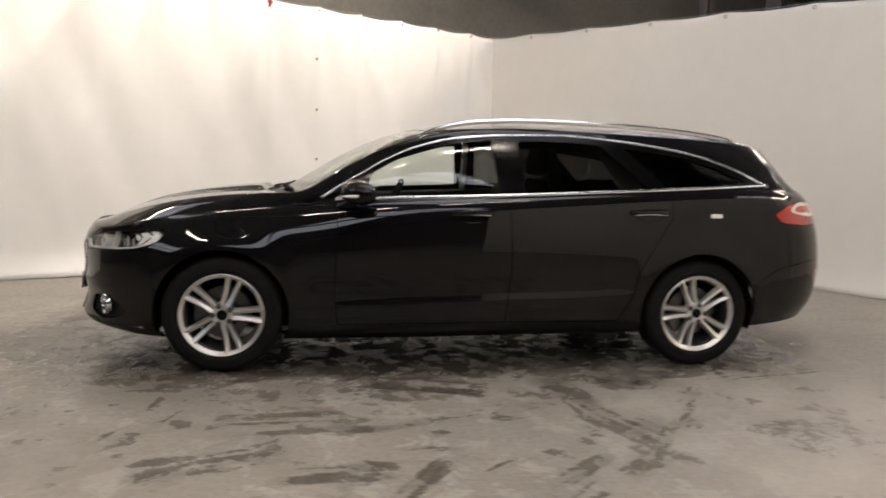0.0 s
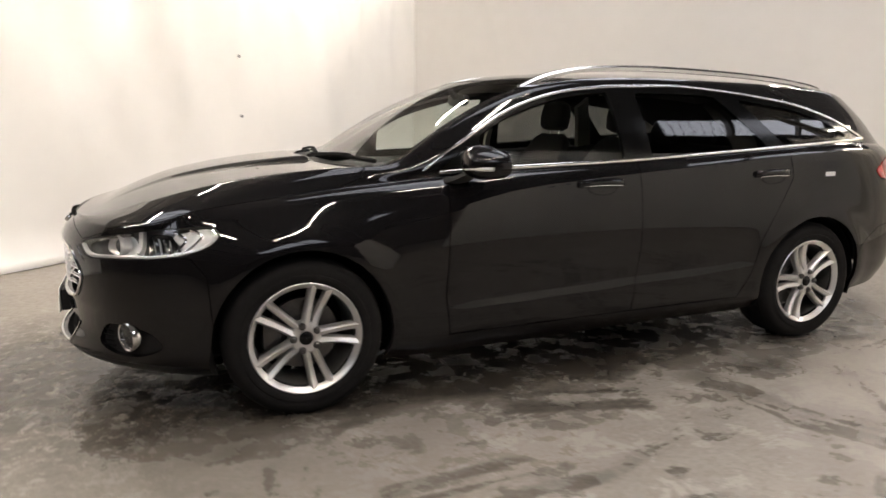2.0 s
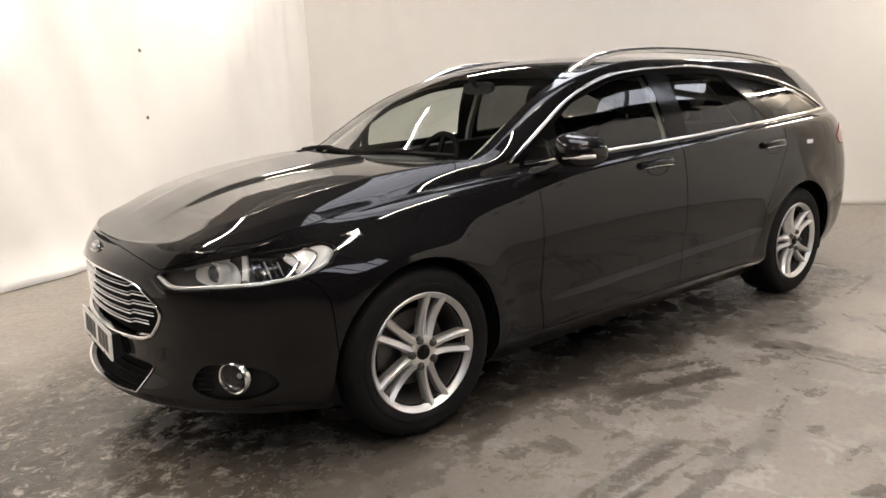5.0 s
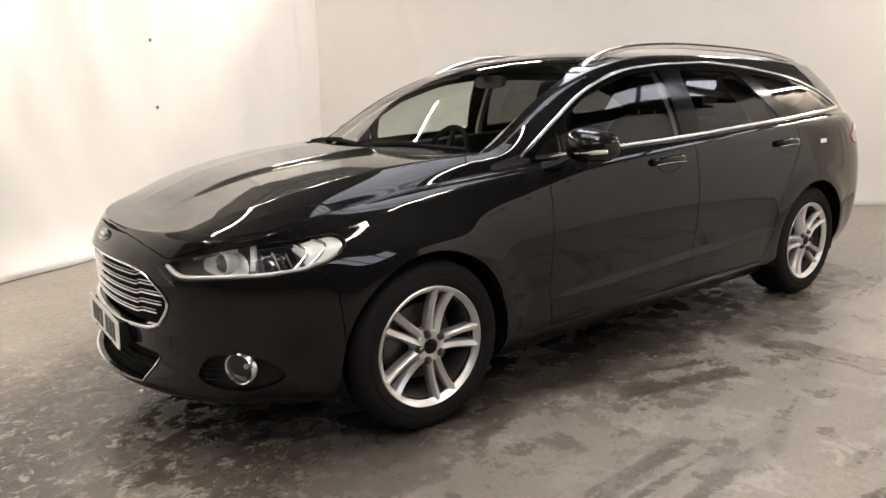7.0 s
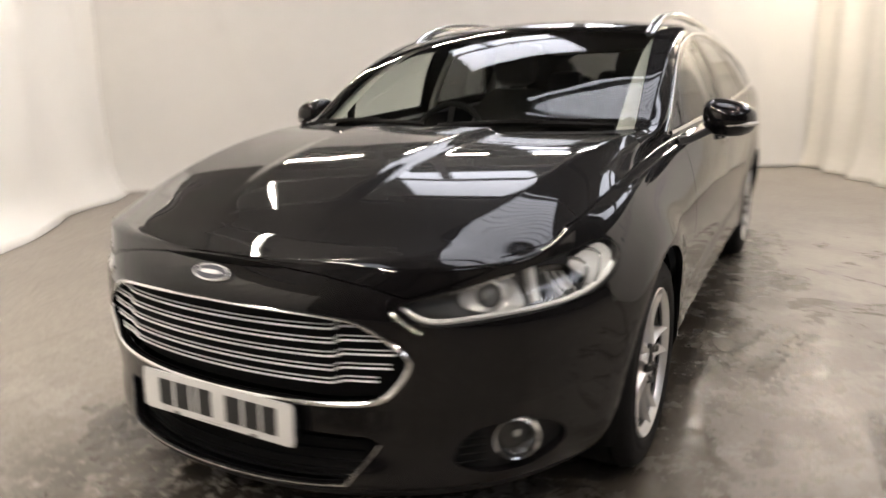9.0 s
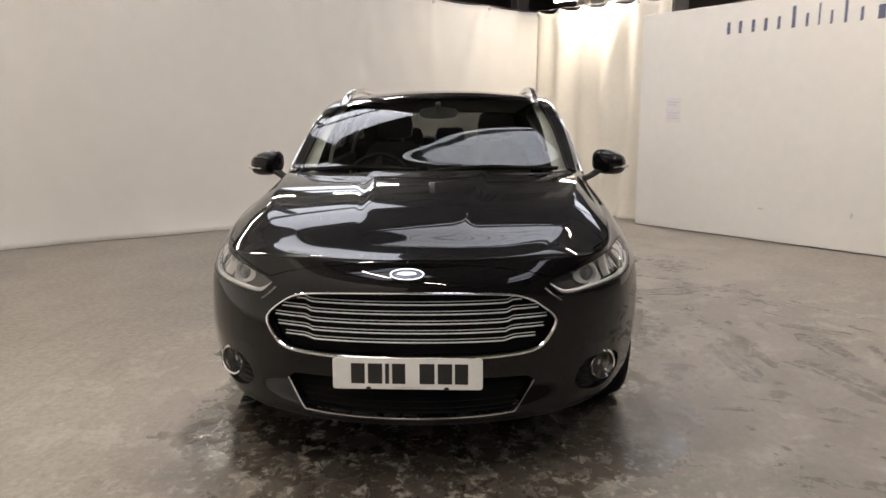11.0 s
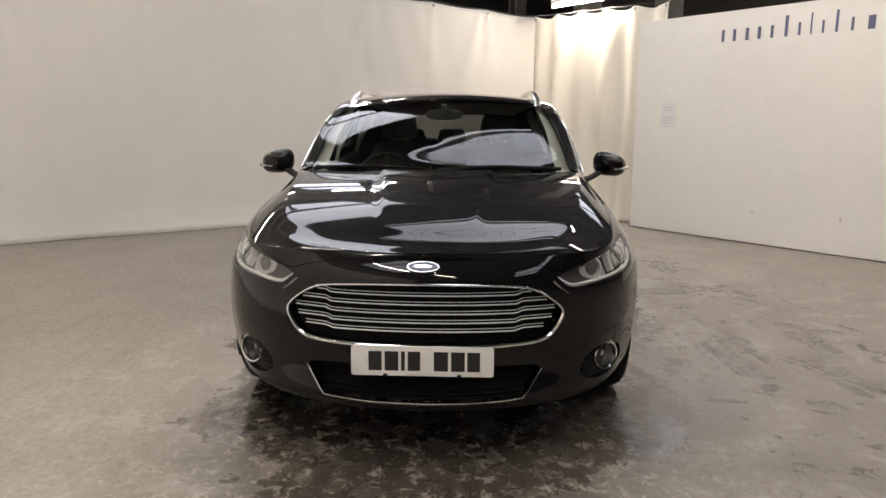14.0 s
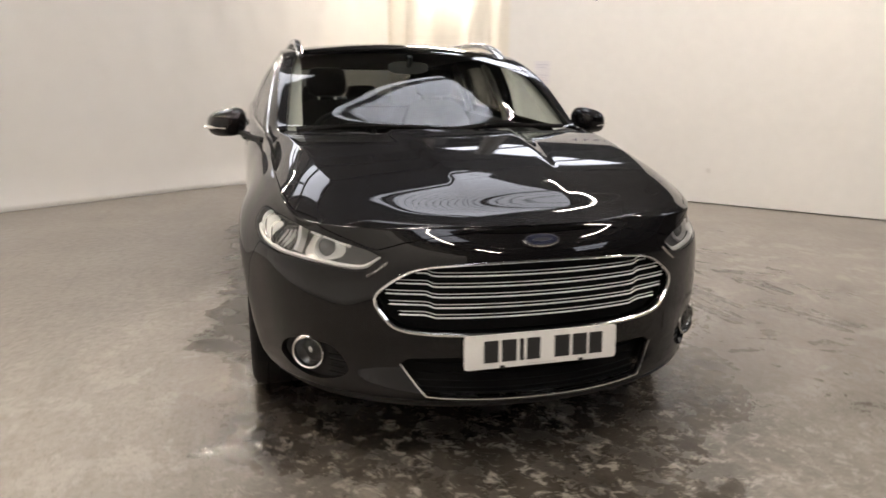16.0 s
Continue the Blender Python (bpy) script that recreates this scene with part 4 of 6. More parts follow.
def outline(points, weights, w_lo=-2.0, w_hi=6.0, rounded=True, n=None, closed=True):
    """A closed outline on the skin, from a few places given in the axes that weights choose."""
    pts = []
    for p in points:
        it = iter(p)
        pts.append([next(it) if wt else 0.0 for wt in weights])
    if rounded:
        pts = smooth_line(pts, n or 6 * len(pts), closed)
    else:
        dense = []
        for i in range(len(pts) if closed else len(pts) - 1):
            a, b = np.array(pts[i]), np.array(pts[(i + 1) % len(pts)])
            m = max(2, int(np.linalg.norm(b - a) / 0.045))
            dense += [a + (b - a) * k / m for k in range(m)]
        if not closed:
            dense.append(np.array(pts[-1]))
        pts = np.array(dense)
    return flat(pts, weights, w_lo, w_hi)


XZ, YZ, ALL = (1, 0, 1), (0, 1, 1), (1, 1, 1)


def round_corners(points, r=0.03, n=4):
    """A polygon with its corners rounded off."""
    out = []
    m = len(points)
    for i in range(m):
        a, b, c = (np.array(points[(i + k) % m], float) for k in (-1, 0, 1))
        ra = min(r, 0.45 * np.linalg.norm(a - b))
        rc = min(r, 0.45 * np.linalg.norm(c - b))
        p, q = b + (a - b) / np.linalg.norm(a - b) * ra, b + (c - b) / np.linalg.norm(c - b) * rc
        for k in range(n + 1):
            t = k / n
            out.append(tuple((1 - t) ** 2 * p + 2 * t * (1 - t) * b + t * t * q))
    return out


SIDE_TOP = [(-0.875, 1.003), (-0.71, 1.112), (-0.448, 1.262), (-0.176, 1.350), (0.07, 1.382), (0.30, 1.394), (0.60, 1.400),
            (0.97, 1.372), (1.35, 1.320), (1.62, 1.243), (1.84, 1.142)]
SIDE_LOW = [(1.80, 1.128), (1.17, 1.090), (0.20, 1.036), (-0.45, 1.010), (-0.80, 0.992)]


def top_z(x):
    return float(np.interp(x, [p[0] for p in SIDE_TOP], [p[1] for p in SIDE_TOP]))


def low_z(x):
    return float(np.interp(x, [p[0] for p in SIDE_LOW[::-1]], [p[1] for p in SIDE_LOW[::-1]]))


DLO = outline(round_corners(SIDE_TOP + SIDE_LOW, 0.02, 2), XZ, -1.0, 0.35, False)
front_pane = [(-0.60, low_z(-0.60) + 0.006)] + [(x, top_z(x) - 0.024) for x in (-0.60, -0.45, -0.3, -0.15, 0.0, 0.12)] + [(0.155, low_z(0.15) + 0.006)]
rear_pane = [(0.315, low_z(0.32) + 0.006)] + [(x, top_z(x) - 0.035) for x in (0.285, 0.5, 0.68, 0.80)] + [(1.08, low_z(1.08) + 0.006)]
quarter_pane = [(1.20, low_z(1.2) + 0.008)] + [(x, top_z(x) - 0.035) for x in (0.95, 1.1, 1.35, 1.55)] + [(1.755, low_z(1.75) + 0.012)]
tri_pane = [(-0.80, low_z(-0.8) + 0.008), (-0.66, top_z(-0.66) - 0.03), (-0.635, low_z(-0.64) + 0.006)]


def circle(x, z, r, n=40):
    return [(x + r * math.cos(2 * math.pi * i / n), z + r * math.sin(2 * math.pi * i / n)) for i in range(n)]


HEADLAMP = [(-2.242, 0.480, 0.712), (-2.229, 0.530, 0.674), (-2.204, 0.579, 0.667), (-2.109, 0.696, 0.676), (-1.991, 0.789, 0.683), (-1.894, 0.838, 0.697),
            (-1.817, 0.860, 0.719), (-1.767, 0.865, 0.742), (-1.738, 0.857, 0.775), (-1.748, 0.838, 0.800), (-1.775, 0.822, 0.809), (-1.815, 0.810, 0.806),
            (-1.897, 0.780, 0.797), (-2.014, 0.724, 0.788), (-2.089, 0.669, 0.775), (-2.167, 0.583, 0.749), (-2.210, 0.525, 0.733)]
TAIL = [(1.90, 0.882, 0.952), (1.95, 0.885, 0.902), (2.14, 0.827, 0.885), (2.24, 0.75, 0.885), (2.34, 0.66, 0.90), (2.34, 0.66, 0.97), (2.24, 0.72, 1.03), (2.13, 0.78, 1.03), (2.03, 0.84, 1.018)]
GRILLE = [(-0.06, 0.702), (0.2, 0.698), (0.375, 0.684), (0.46, 0.645), (0.515, 0.588), (0.485, 0.52), (0.44, 0.489), (0.36, 0.478), (0.2, 0.472), (-0.06, 0.470)]
CHIN = [(-0.06, 0.395), (0.2, 0.395), (0.42, 0.390), (0.445, 0.37), (0.375, 0.278), (0.2, 0.267), (-0.06, 0.266)]
FOG_POCKET = [(0.60, 0.335), (0.655, 0.41), (0.77, 0.40), (0.80, 0.33), (0.74, 0.285), (0.66, 0.29)]

CUTS = [
    ("arch", outline(circle(-1.425, 0.335, 0.372), XZ, 1.0, 6.0, False)),
    ("arch", outline(circle(1.425, 0.335, 0.372), XZ, 1.0, 6.0, False)),
    ("front_glass", outline(round_corners(front_pane, 0.02, 2), XZ, -1.0, 0.3, False)),
    ("rear_glass", outline(round_corners(rear_pane, 0.02, 2), XZ, -1.0, 0.3, False)),
    ("quarter_glass", outline(round_corners(quarter_pane, 0.025, 2), XZ, -1.0, 0.3, False)),
    ("tri_glass", outline(round_corners(tri_pane, 0.01, 2), XZ, -1.0, 0.3, False)),
    ("dlo", DLO),
    ("headlamp", outline(round_corners(HEADLAMP, 0.012, 2), ALL, -0.5, 4.0, False)),
    ("taillamp", outline(round_corners(TAIL, 0.02, 2), ALL, -0.5, 4.0, False)),
    ("grille", outline(GRILLE, YZ, 0.2, 5.0, False)),
    ("chin", outline(round_corners(CHIN, 0.01, 2), YZ, 2.5, 6.0, False)),
    ("fog_pocket", outline(FOG_POCKET, YZ, 2.5, 6.0, True)),
]


def span(name, points, weights, w_lo, w_hi, rounded=False):
    CUTS.append((name, outline(points, weights, w_lo, w_hi, rounded)))


# windscreen, bonnet, doors, bumper covers
def flat_poly(name, pts):
    """An outline given directly along the lines: (x of the waist line, line number)."""
    res = []
    for i in range(len(pts)):
        a, b = np.array(pts[i]), np.array(pts[(i + 1) % len(pts)])
        for k in range(10):
            x, w = a + (b - a) * k / 10
            res.append((np.interp(x, WAIST[:, 0], np.arange(NC) / (NC - 1) * CS), w * VS))
    CUTS.append((name, np.array(res)))


flat_poly("windscreen", [(-0.93, -2.1), (-0.93, -1.6), (-0.915, -1.2), (-0.89, -1.05), (-0.55, -1.075), (-0.28, -1.10), (-0.05, -1.13), (-0.09, -1.35), (-0.115, -1.6), (-0.12, -2.1)])
lip = np.concatenate([outline([(0.0, 0.795), (0.2, 0.790), (0.31, 0.781), (0.43, 0.760), (0.505, 0.736)], YZ, -0.4, 2.5, False, closed=False),
                      outline([(-2.205, 0.535, 0.742), (-2.15, 0.60, 0.770), (-2.08, 0.667, 0.803), (-1.97, 0.738, 0.824)], ALL, -0.6, 2.5, False, closed=False)])
lip[0, 0] = 0.0
rest = []
edge = [(-1.94, -0.06), (-1.88, -0.08), (-1.8, -0.02), (-1.5, 0.0), (-1.25, -0.04), (-1.12, -0.35), (-1.04, -1.05), (-1.05, -1.6), (-1.06, -2.1)]
for a, b in zip(edge[:-1], edge[1:]):
    for k in range(8):
        x, w = np.array(a) + (np.array(b) - np.array(a)) * k / 8
        rest.append((np.interp(x, WAIST[:, 0], np.arange(NC) / (NC - 1) * CS), w * VS))
rest.append((np.interp(-1.06, WAIST[:, 0], np.arange(NC) / (NC - 1) * CS), -2.1 * VS))
CUTS.append(("bonnet", np.concatenate([[(-0.02, -2.1 * VS), (-0.02, lip[0, 1])], lip, rest])))
flat_poly("cowl", [(-1.06, -2.1), (-1.05, -1.6), (-1.04, -1.05), (-0.99, -0.98), (-0.89, -1.05), (-0.915, -1.2), (-0.93, -1.6), (-0.93, -2.1)])
flat_poly("back_glass", [(1.98, -2.1), (1.98, -1.2), (2.06, -1.06), (2.22, -1.02), (2.27, -1.2), (2.30, -2.1)])
FRONT_DOOR = [(-0.775, 0.975), (-0.79, 0.75), (-0.80, 0.45), (-0.78, 0.275), (0.205, 0.285), (0.235, 0.6), (0.215, 1.02), (0.22, 1.05), (-0.5, 1.02)]
REAR_DOOR = [(0.215, 1.02), (0.235, 0.6), (0.205, 0.285), (0.90, 0.29), (0.985, 0.42), (1.03, 0.60), (1.12, 0.76), (1.225, 0.93), (1.20, 1.10), (0.6, 1.07)]
span("front_door", FRONT_DOOR, XZ, -0.2, 5.5)
span("rear_door", REAR_DOOR, XZ, -0.2, 5.5)
span("front_lip", [(-2.6, 0.262), (-2.2, 0.258), (-1.95, 0.245), (-1.77, 0.225), (-1.77, 0.1), (-2.6, 0.1)], XZ, 4.0, 6.0)
span("front_bumper", [(-2.6, 0.83), (-2.2, 0.83), (-2.16, 0.70), (-2.0, 0.685), (-1.86, 0.70), (-1.80, 0.62), (-1.77, 0.15), (-2.6, 0.15)], XZ, 0.0, 6.0)
span("rear_bumper", [(1.70, 0.15), (1.79, 0.52), (1.95, 0.62), (2.2, 0.66), (2.6, 0.66), (2.6, 0.15)], XZ, 0.5, 6.0)


def flat_skin():
    """The half skin laid flat, cut along every outline, and its faces named."""
    bm = bmesh.new()
    cols = np.linspace(0, CS, 265)
    rows = np.concatenate([np.linspace(-2, -1, 45)[:-1], np.linspace(-1, 0, 19)[:-1], np.linspace(0, 6, 49)]) * VS
    vs = [[bm.verts.new((c, r, 0)) for c in cols] for r in rows]
    for k in range(len(rows) - 1):
        for i in range(len(cols) - 1):
            bm.faces.new((vs[k][i], vs[k][i + 1], vs[k + 1][i + 1], vs[k + 1][i]))
    for name, poly in CUTS:
        lo, hi = poly.min(0) - 0.06, poly.max(0) + 0.06
        near = []
        for f in bm.faces:
            c = f.verts[0].co
            if lo[0] < c.x < hi[0] and lo[1] < c.y < hi[1]:
                near.append(f)
        n = len(poly)
        for i in range(n):
            a, b = Vector((*poly[i], 0)), Vector((*poly[(i + 1) % n], 0))
            d = b - a
            if d.length < 1e-5:
                continue
            e = d.normalized()
            nor = Vector((-e.y, e.x, 0))
            pick = []
            for f in near:
                if not f.is_valid:
                    continue
                hit_lo = hit_hi = False
                along_lo, along_hi = 1e9, -1e9
                for v in f.verts:
                    r = v.co - a
                    s = r.dot(nor)
                    t = r.dot(e)
                    hit_lo |= s < -1e-6
                    hit_hi |= s > 1e-6
                    along_lo, along_hi = min(along_lo, t), max(along_hi, t)
                if hit_lo and hit_hi and along_hi > -1e-4 and along_lo < d.length + 1e-4:
                    pick.append(f)
            if not pick:
                continue
            geom = set(pick) | {x for f in pick for x in f.edges} | {x for f in pick for x in f.verts}
            res = bmesh.ops.bisect_plane(bm, geom=list(geom), dist=1e-5, plane_co=a, plane_no=nor)
            near += [g for g in res["geom"] if isinstance(g, bmesh.types.BMFace) and g not in geom]
    bm.faces.ensure_lookup_table()
    mids = np.array([f.calc_center_median()[:2] for f in bm.faces])
    names = np.full(len(mids), "body", dtype=object)
    for name, poly in CUTS[::-1]:
        inside = np.zeros(len(mids), bool)
        for i in range(len(poly)):
            (x0, y0), (x1, y1) = poly[i], poly[(i + 1) % len(poly)]
            if y0 == y1:
                continue
            cross = ((mids[:, 1] < y0) != (mids[:, 1] < y1)) & (mids[:, 0] < x0 + (mids[:, 1] - y0) * (x1 - x0) / (y1 - y0))
            inside ^= cross
        names[inside] = name
    bm.verts.ensure_lookup_table()
    bm.verts.index_update()
    co = np.array([v.co[:2] for v in bm.verts])
    faces = [[v.index for v in f.verts] for f in bm.faces]
    bm.free()
    return co, faces, names


SKIN_CW, SKIN_FACES, SKIN_NAMES = flat_skin()
SKIN_P, SKIN_N = at(SKIN_CW), at(SKIN_CW, NORM)
SKIN_N = SKIN_N / np.maximum(np.linalg.norm(SKIN_N, axis=1, keepdims=True), 1e-9)


def panel(name, pick, material, parent, sides="both", label="", gap=0.0022, flange=0.012, sink=0.0, push=None):
    """A skin panel: faces of those names, drawn back a little at its edges and turned in there. sides: left, right or both (joined)."""
    faces = [f for f, n in zip(SKIN_FACES, SKIN_NAMES) if n in pick]
    used = sorted({i for f in faces for i in f})
    idx = {v: k for k, v in enumerate(used)}
    pos, nor, cw = SKIN_P[used].copy(), SKIN_N[used].copy(), SKIN_CW[used]
    fs = [[idx[i] for i in f] for f in faces]
    count = {}
    for f in fs:
        for a, b in zip(f, f[1:] + f[:1]):
            key = (min(a, b), max(a, b))
            count[key] = None if key in count else (a, b, f)
    centre = cw[:, 1] <= -2 * VS + 1e-5
    ends = (cw[:, 0] <= 1e-5) | (cw[:, 0] >= CS - 1e-5)
    rim = [v for v in count.values() if v is not None and not (centre[v[0]] and centre[v[1]]) and not (ends[v[0]] and ends[v[1]])]
    shift = np.zeros_like(pos)
    for a, b, f in rim:
        e = pos[b] - pos[a]
        inward = np.cross(nor[a] + nor[b], e)
        m = pos[f].mean(0) - (pos[a] + pos[b]) / 2
        if inward.dot(m) < 0:
            inward = -inward
        ll = np.linalg.norm(inward)
        if ll > 1e-12:
            shift[a] += inward / ll
            shift[b] += inward / ll
    ll = np.linalg.norm(shift, axis=1, keepdims=True)
    shift = np.where(ll > 1e-9, shift / np.maximum(ll, 1e-9), 0)
    shift[centre | ends, 1] = 0
    pos = pos + shift * gap - nor * sink
    if push is not None:
        pos = push(pos, nor)
    P, N, F = list(pos), list(nor), [list(f) for f in fs]
    if flange > 0:
        top, low = {}, {}
        for a, b, f in rim:
            for v in (a, b):
                if v not in top:
                    top[v] = len(P)
                    P.append(pos[v])
                    N.append(-shift[v] if np.linalg.norm(shift[v]) > 0 else nor[v])
                    low[v] = len(P)
                    P.append(pos[v] - nor[v] * flange)
                    N.append(-shift[v] if np.linalg.norm(shift[v]) > 0 else nor[v])
            F.append([top[b], top[a], low[a], low[b]])
    P, N = np.array(P), np.array(N)
    out = []
    flip = np.array([1, -1, 1])
    if sides == "both":
        k = len(P)
        groups = [(name, np.concatenate([P, P * flip]), np.concatenate([N, N * flip]), F + [[i + k for i in f[::-1]] for f in F], True)]
    elif sides == "left":
        groups = [(name, P * flip, N * flip, [f[::-1] for f in F], False)]
    else:
        groups = [(name, P, N, F, False)]
    for nm, p, n, f, weld in groups:
        if weld:
            key = {}
            remap = []
            keep = []
            for i, (c, nn) in enumerate(zip(p, n)):
                if abs(c[1]) < 1e-5:
                    kk = (round(c[0], 5), round(c[2], 5), round(nn[0], 2), round(nn[2], 2))
                    if kk in key:
                        remap.append(key[kk])
                        continue
                    key[kk] = len(keep)
                remap.append(len(keep))
                keep.append(i)
            p, n = p[keep], n[keep]
            f = [[remap[i] for i in ff] for ff in f]
            f = [[v for j, v in enumerate(ff) if v != ff[j - 1]] for ff in f]
            f = [ff for ff in f if len(set(ff)) == len(ff) > 2]
        me = bpy.data.meshes.new(nm)
        me.from_pydata([tuple(v) for v in p], [], f)
        me.validate()
        me.materials.append(material)
        me.shade_smooth()
        # outward faces: compare one face normal with the wanted one
        fn = np.zeros(len(me.polygons) * 3)
        me.polygons.foreach_get("normal", fn)
        want = np.array([n[list(pl.vertices)].mean(0) for pl in me.polygons])
        if (fn.reshape(-1, 3) * want).sum() < 0:
            me.flip_normals()
        if len(me.vertices) == len(n):
            me.normals_split_custom_set_from_vertices([tuple(v) for v in n])
        ob = new(nm, me)
        ob.parent = parent
        if label:
            tagged(ob, label)
        out.append(ob)
    return out[0]


def mirrored(fn):
    """Runs fn for the left (y below zero) and the right side: fn(sign)."""
    return [fn(-1), fn(1)]


car = thing("estate_car", "glossy black estate car with silver roof rails and alloy wheels", "car")
SOLID = {"body", "front_door", "rear_door", "front_bumper", "front_lip", "rear_bumper", "bonnet", "dlo", "cowl", "taillamp"}
panel("body_shell", SOLID, DARK, car, "both", "dark inner body shell", gap=0, flange=0, sink=0.022)
bonnet = panel("bonnet", {"bonnet"}, PAINT, car, "both", gap=0.002, flange=0.02)
panel("cowl", {"cowl"}, PLASTIC, car, "both", "black plastic scuttle panel", gap=0, flange=0, sink=0.014)
windscreen = panel("windscreen", {"windscreen"}, GLASS, car, "both", "clear laminated windscreen", gap=0.0, flange=0.0, sink=0.002)
panel("body", {"body"}, PAINT, car, "both", gap=0.002, flange=0.014)
panel("front_bumper", {"front_bumper"}, PAINT, car, "both", gap=0.0012, flange=0.02)
panel("front_lip", {"front_lip"}, PLASTIC, car, "both", "black plastic lower lip", gap=0.001, flange=0.015)
panel("rear_bumper", {"rear_bumper"}, PAINT, car, "both", gap=0.0012, flange=0.02)
panel("rear_window", {"back_glass"}, PRIVACY, car, "both", "dark tinted rear window", gap=0, flange=0, sink=0.002)
for sd in ("left", "right"):
    fd = panel("front_door", {"front_door"}, PAINT, car, sd, gap=0.0025, flange=0.018)
    rd = panel("rear_door", {"rear_door"}, PAINT, car, sd, gap=0.0025, flange=0.018)
    panel("window_surround", {"dlo"}, TRIMGLOSS, car, sd, "gloss black window pillars", gap=0.0, flange=0.006, sink=0.003)
    panel("window_pane", {"front_glass"}, GLASS, fd, sd, "clear door glass", gap=0, flange=0, sink=0.005)
    panel("window_pane", {"rear_glass"}, PRIVACY, rd, sd, "dark privacy glass", gap=0, flange=0, sink=0.005)
    panel("quarter_window", {"quarter_glass"}, PRIVACY, car, sd, "dark privacy glass", gap=0, flange=0, sink=0.005)
    panel("quarter_light", {"tri_glass"}, GLASS, car, sd, "clear glass", gap=0, flange=0, sink=0.005)


# ---------------------------------------------------------------- the car: wheels
def wheel_meshes():
    """One wheel at the origin, its outer face towards -y: alloy, tyre, cap, nut, brake disc."""
    out = {}
    bm = bmesh.new()
    add_lathe(bm, [(0.212, 0.018), (0.2145, 0.012), (0.228, 0.002), (0.233, -0.003), (0.2365, 0.0), (0.2365, 0.008), (0.226, 0.014), (0.216, 0.026), (0.212, 0.018)], 72)
    # hub
    add_lathe(bm, [(0.0005, 0.012), (0.034, 0.012), (0.040, 0.009), (0.060, 0.012), (0.067, 0.020), (0.070, 0.06), (0.0005, 0.06)], 40)
    out["wheel"] = (bm, ALLOY)
    bm = bmesh.new()
    add_lathe(bm, [(0.2112, 0.030), (0.210, 0.06), (0.205, 0.2), (0.198, 0.2), (0.203, 0.06), (0.206, 0.030), (0.2112, 0.030)], 60)
    out["rim_barrel"] = (bm, BARREL)
    for sgn, nm in ((-1, "spoke_a"), (1, "spoke_b")):
        sb = bmesh.new()
        path, sc = [], []
        for i in range(10):
            t = i / 9
            path.append((0.050 + t * 0.172, 0.012 + 0.014 * math.sin(math.pi * t) - 0.005 * t, sgn * (0.0165 + 0.0205 * t ** 1.2)))
            sc.append(1.02 - 0.10 * math.sin(math.pi * t) + 0.45 * max(0.0, t - 0.75))
        add_sweep(sb, path, [(-0.0180, -0.036), (-0.0168, -0.013), (-0.0130, -0.003), (-0.005 * sgn, 0.006), (0.0130, -0.003), (0.0168, -0.013), (0.0180, -0.036)], [(0, -1, 0)] * 10, scale=sc)
        out[nm] = (sb, ALLOY)
    bm = bmesh.new()
    prof = [(0.226, 0.014), (0.238, 0.002), (0.247, -0.004), (0.262, -0.009), (0.27, -0.0085), (0.272, -0.006), (0.289, -0.0075), (0.306, -0.003), (0.319, 0.006), (0.3275, 0.018), (0.331, 0.03)]
    for g in range(4):
        a = 0.05 + g * 0.045
        prof += [(0.3345, a - 0.012), (0.3345, a), (0.327, a + 0.002), (0.327, a + 0.007), (0.3345, a + 0.009)]
    prof += [(0.333, 0.205), (0.328, 0.218), (0.315, 0.231), (0.285, 0.240), (0.245, 0.236), (0.226, 0.222)]
    add_lathe(bm, prof, 84)
    out["tyre"] = (bm, RUBBER)
    bm = bmesh.new()
    add_lathe(bm, [(0.0005, 0.004), (0.024, 0.005), (0.029, 0.009), (0.030, 0.014)], 28)
    out["centre_cap"] = (bm, TRIMGLOSS)
    bm = bmesh.new()
    add_lathe(bm, [(0.0005, 0.0), (0.008, 0.0), (0.0115, 0.003), (0.012, 0.009), (0.0150, 0.0095), (0.0150, 0.016)], 6)
    out["wheel_nut"] = (bm, STEEL)
    bm = bmesh.new()
    add_lathe(bm, [(0.0005, 0.0075), (0.0135, 0.0075), (0.0155, 0.0095), (0.0155, 0.02)], 18)
    out["nut_pocket"] = (bm, BARREL)
    bm = bmesh.new()
    add_lathe(bm, [(0.0005, 0.085), (0.085, 0.085), (0.09, 0.095), (0.15, 0.095), (0.152, 0.10), (0.152, 0.118), (0.15, 0.12), (0.0005, 0.12)], 48)
    add_box(bm, (-0.165, 0.08, -0.06), (-0.085, 0.15, 0.06), 0.012)
    out["brake_disc"] = (bm, STEEL)
    return out


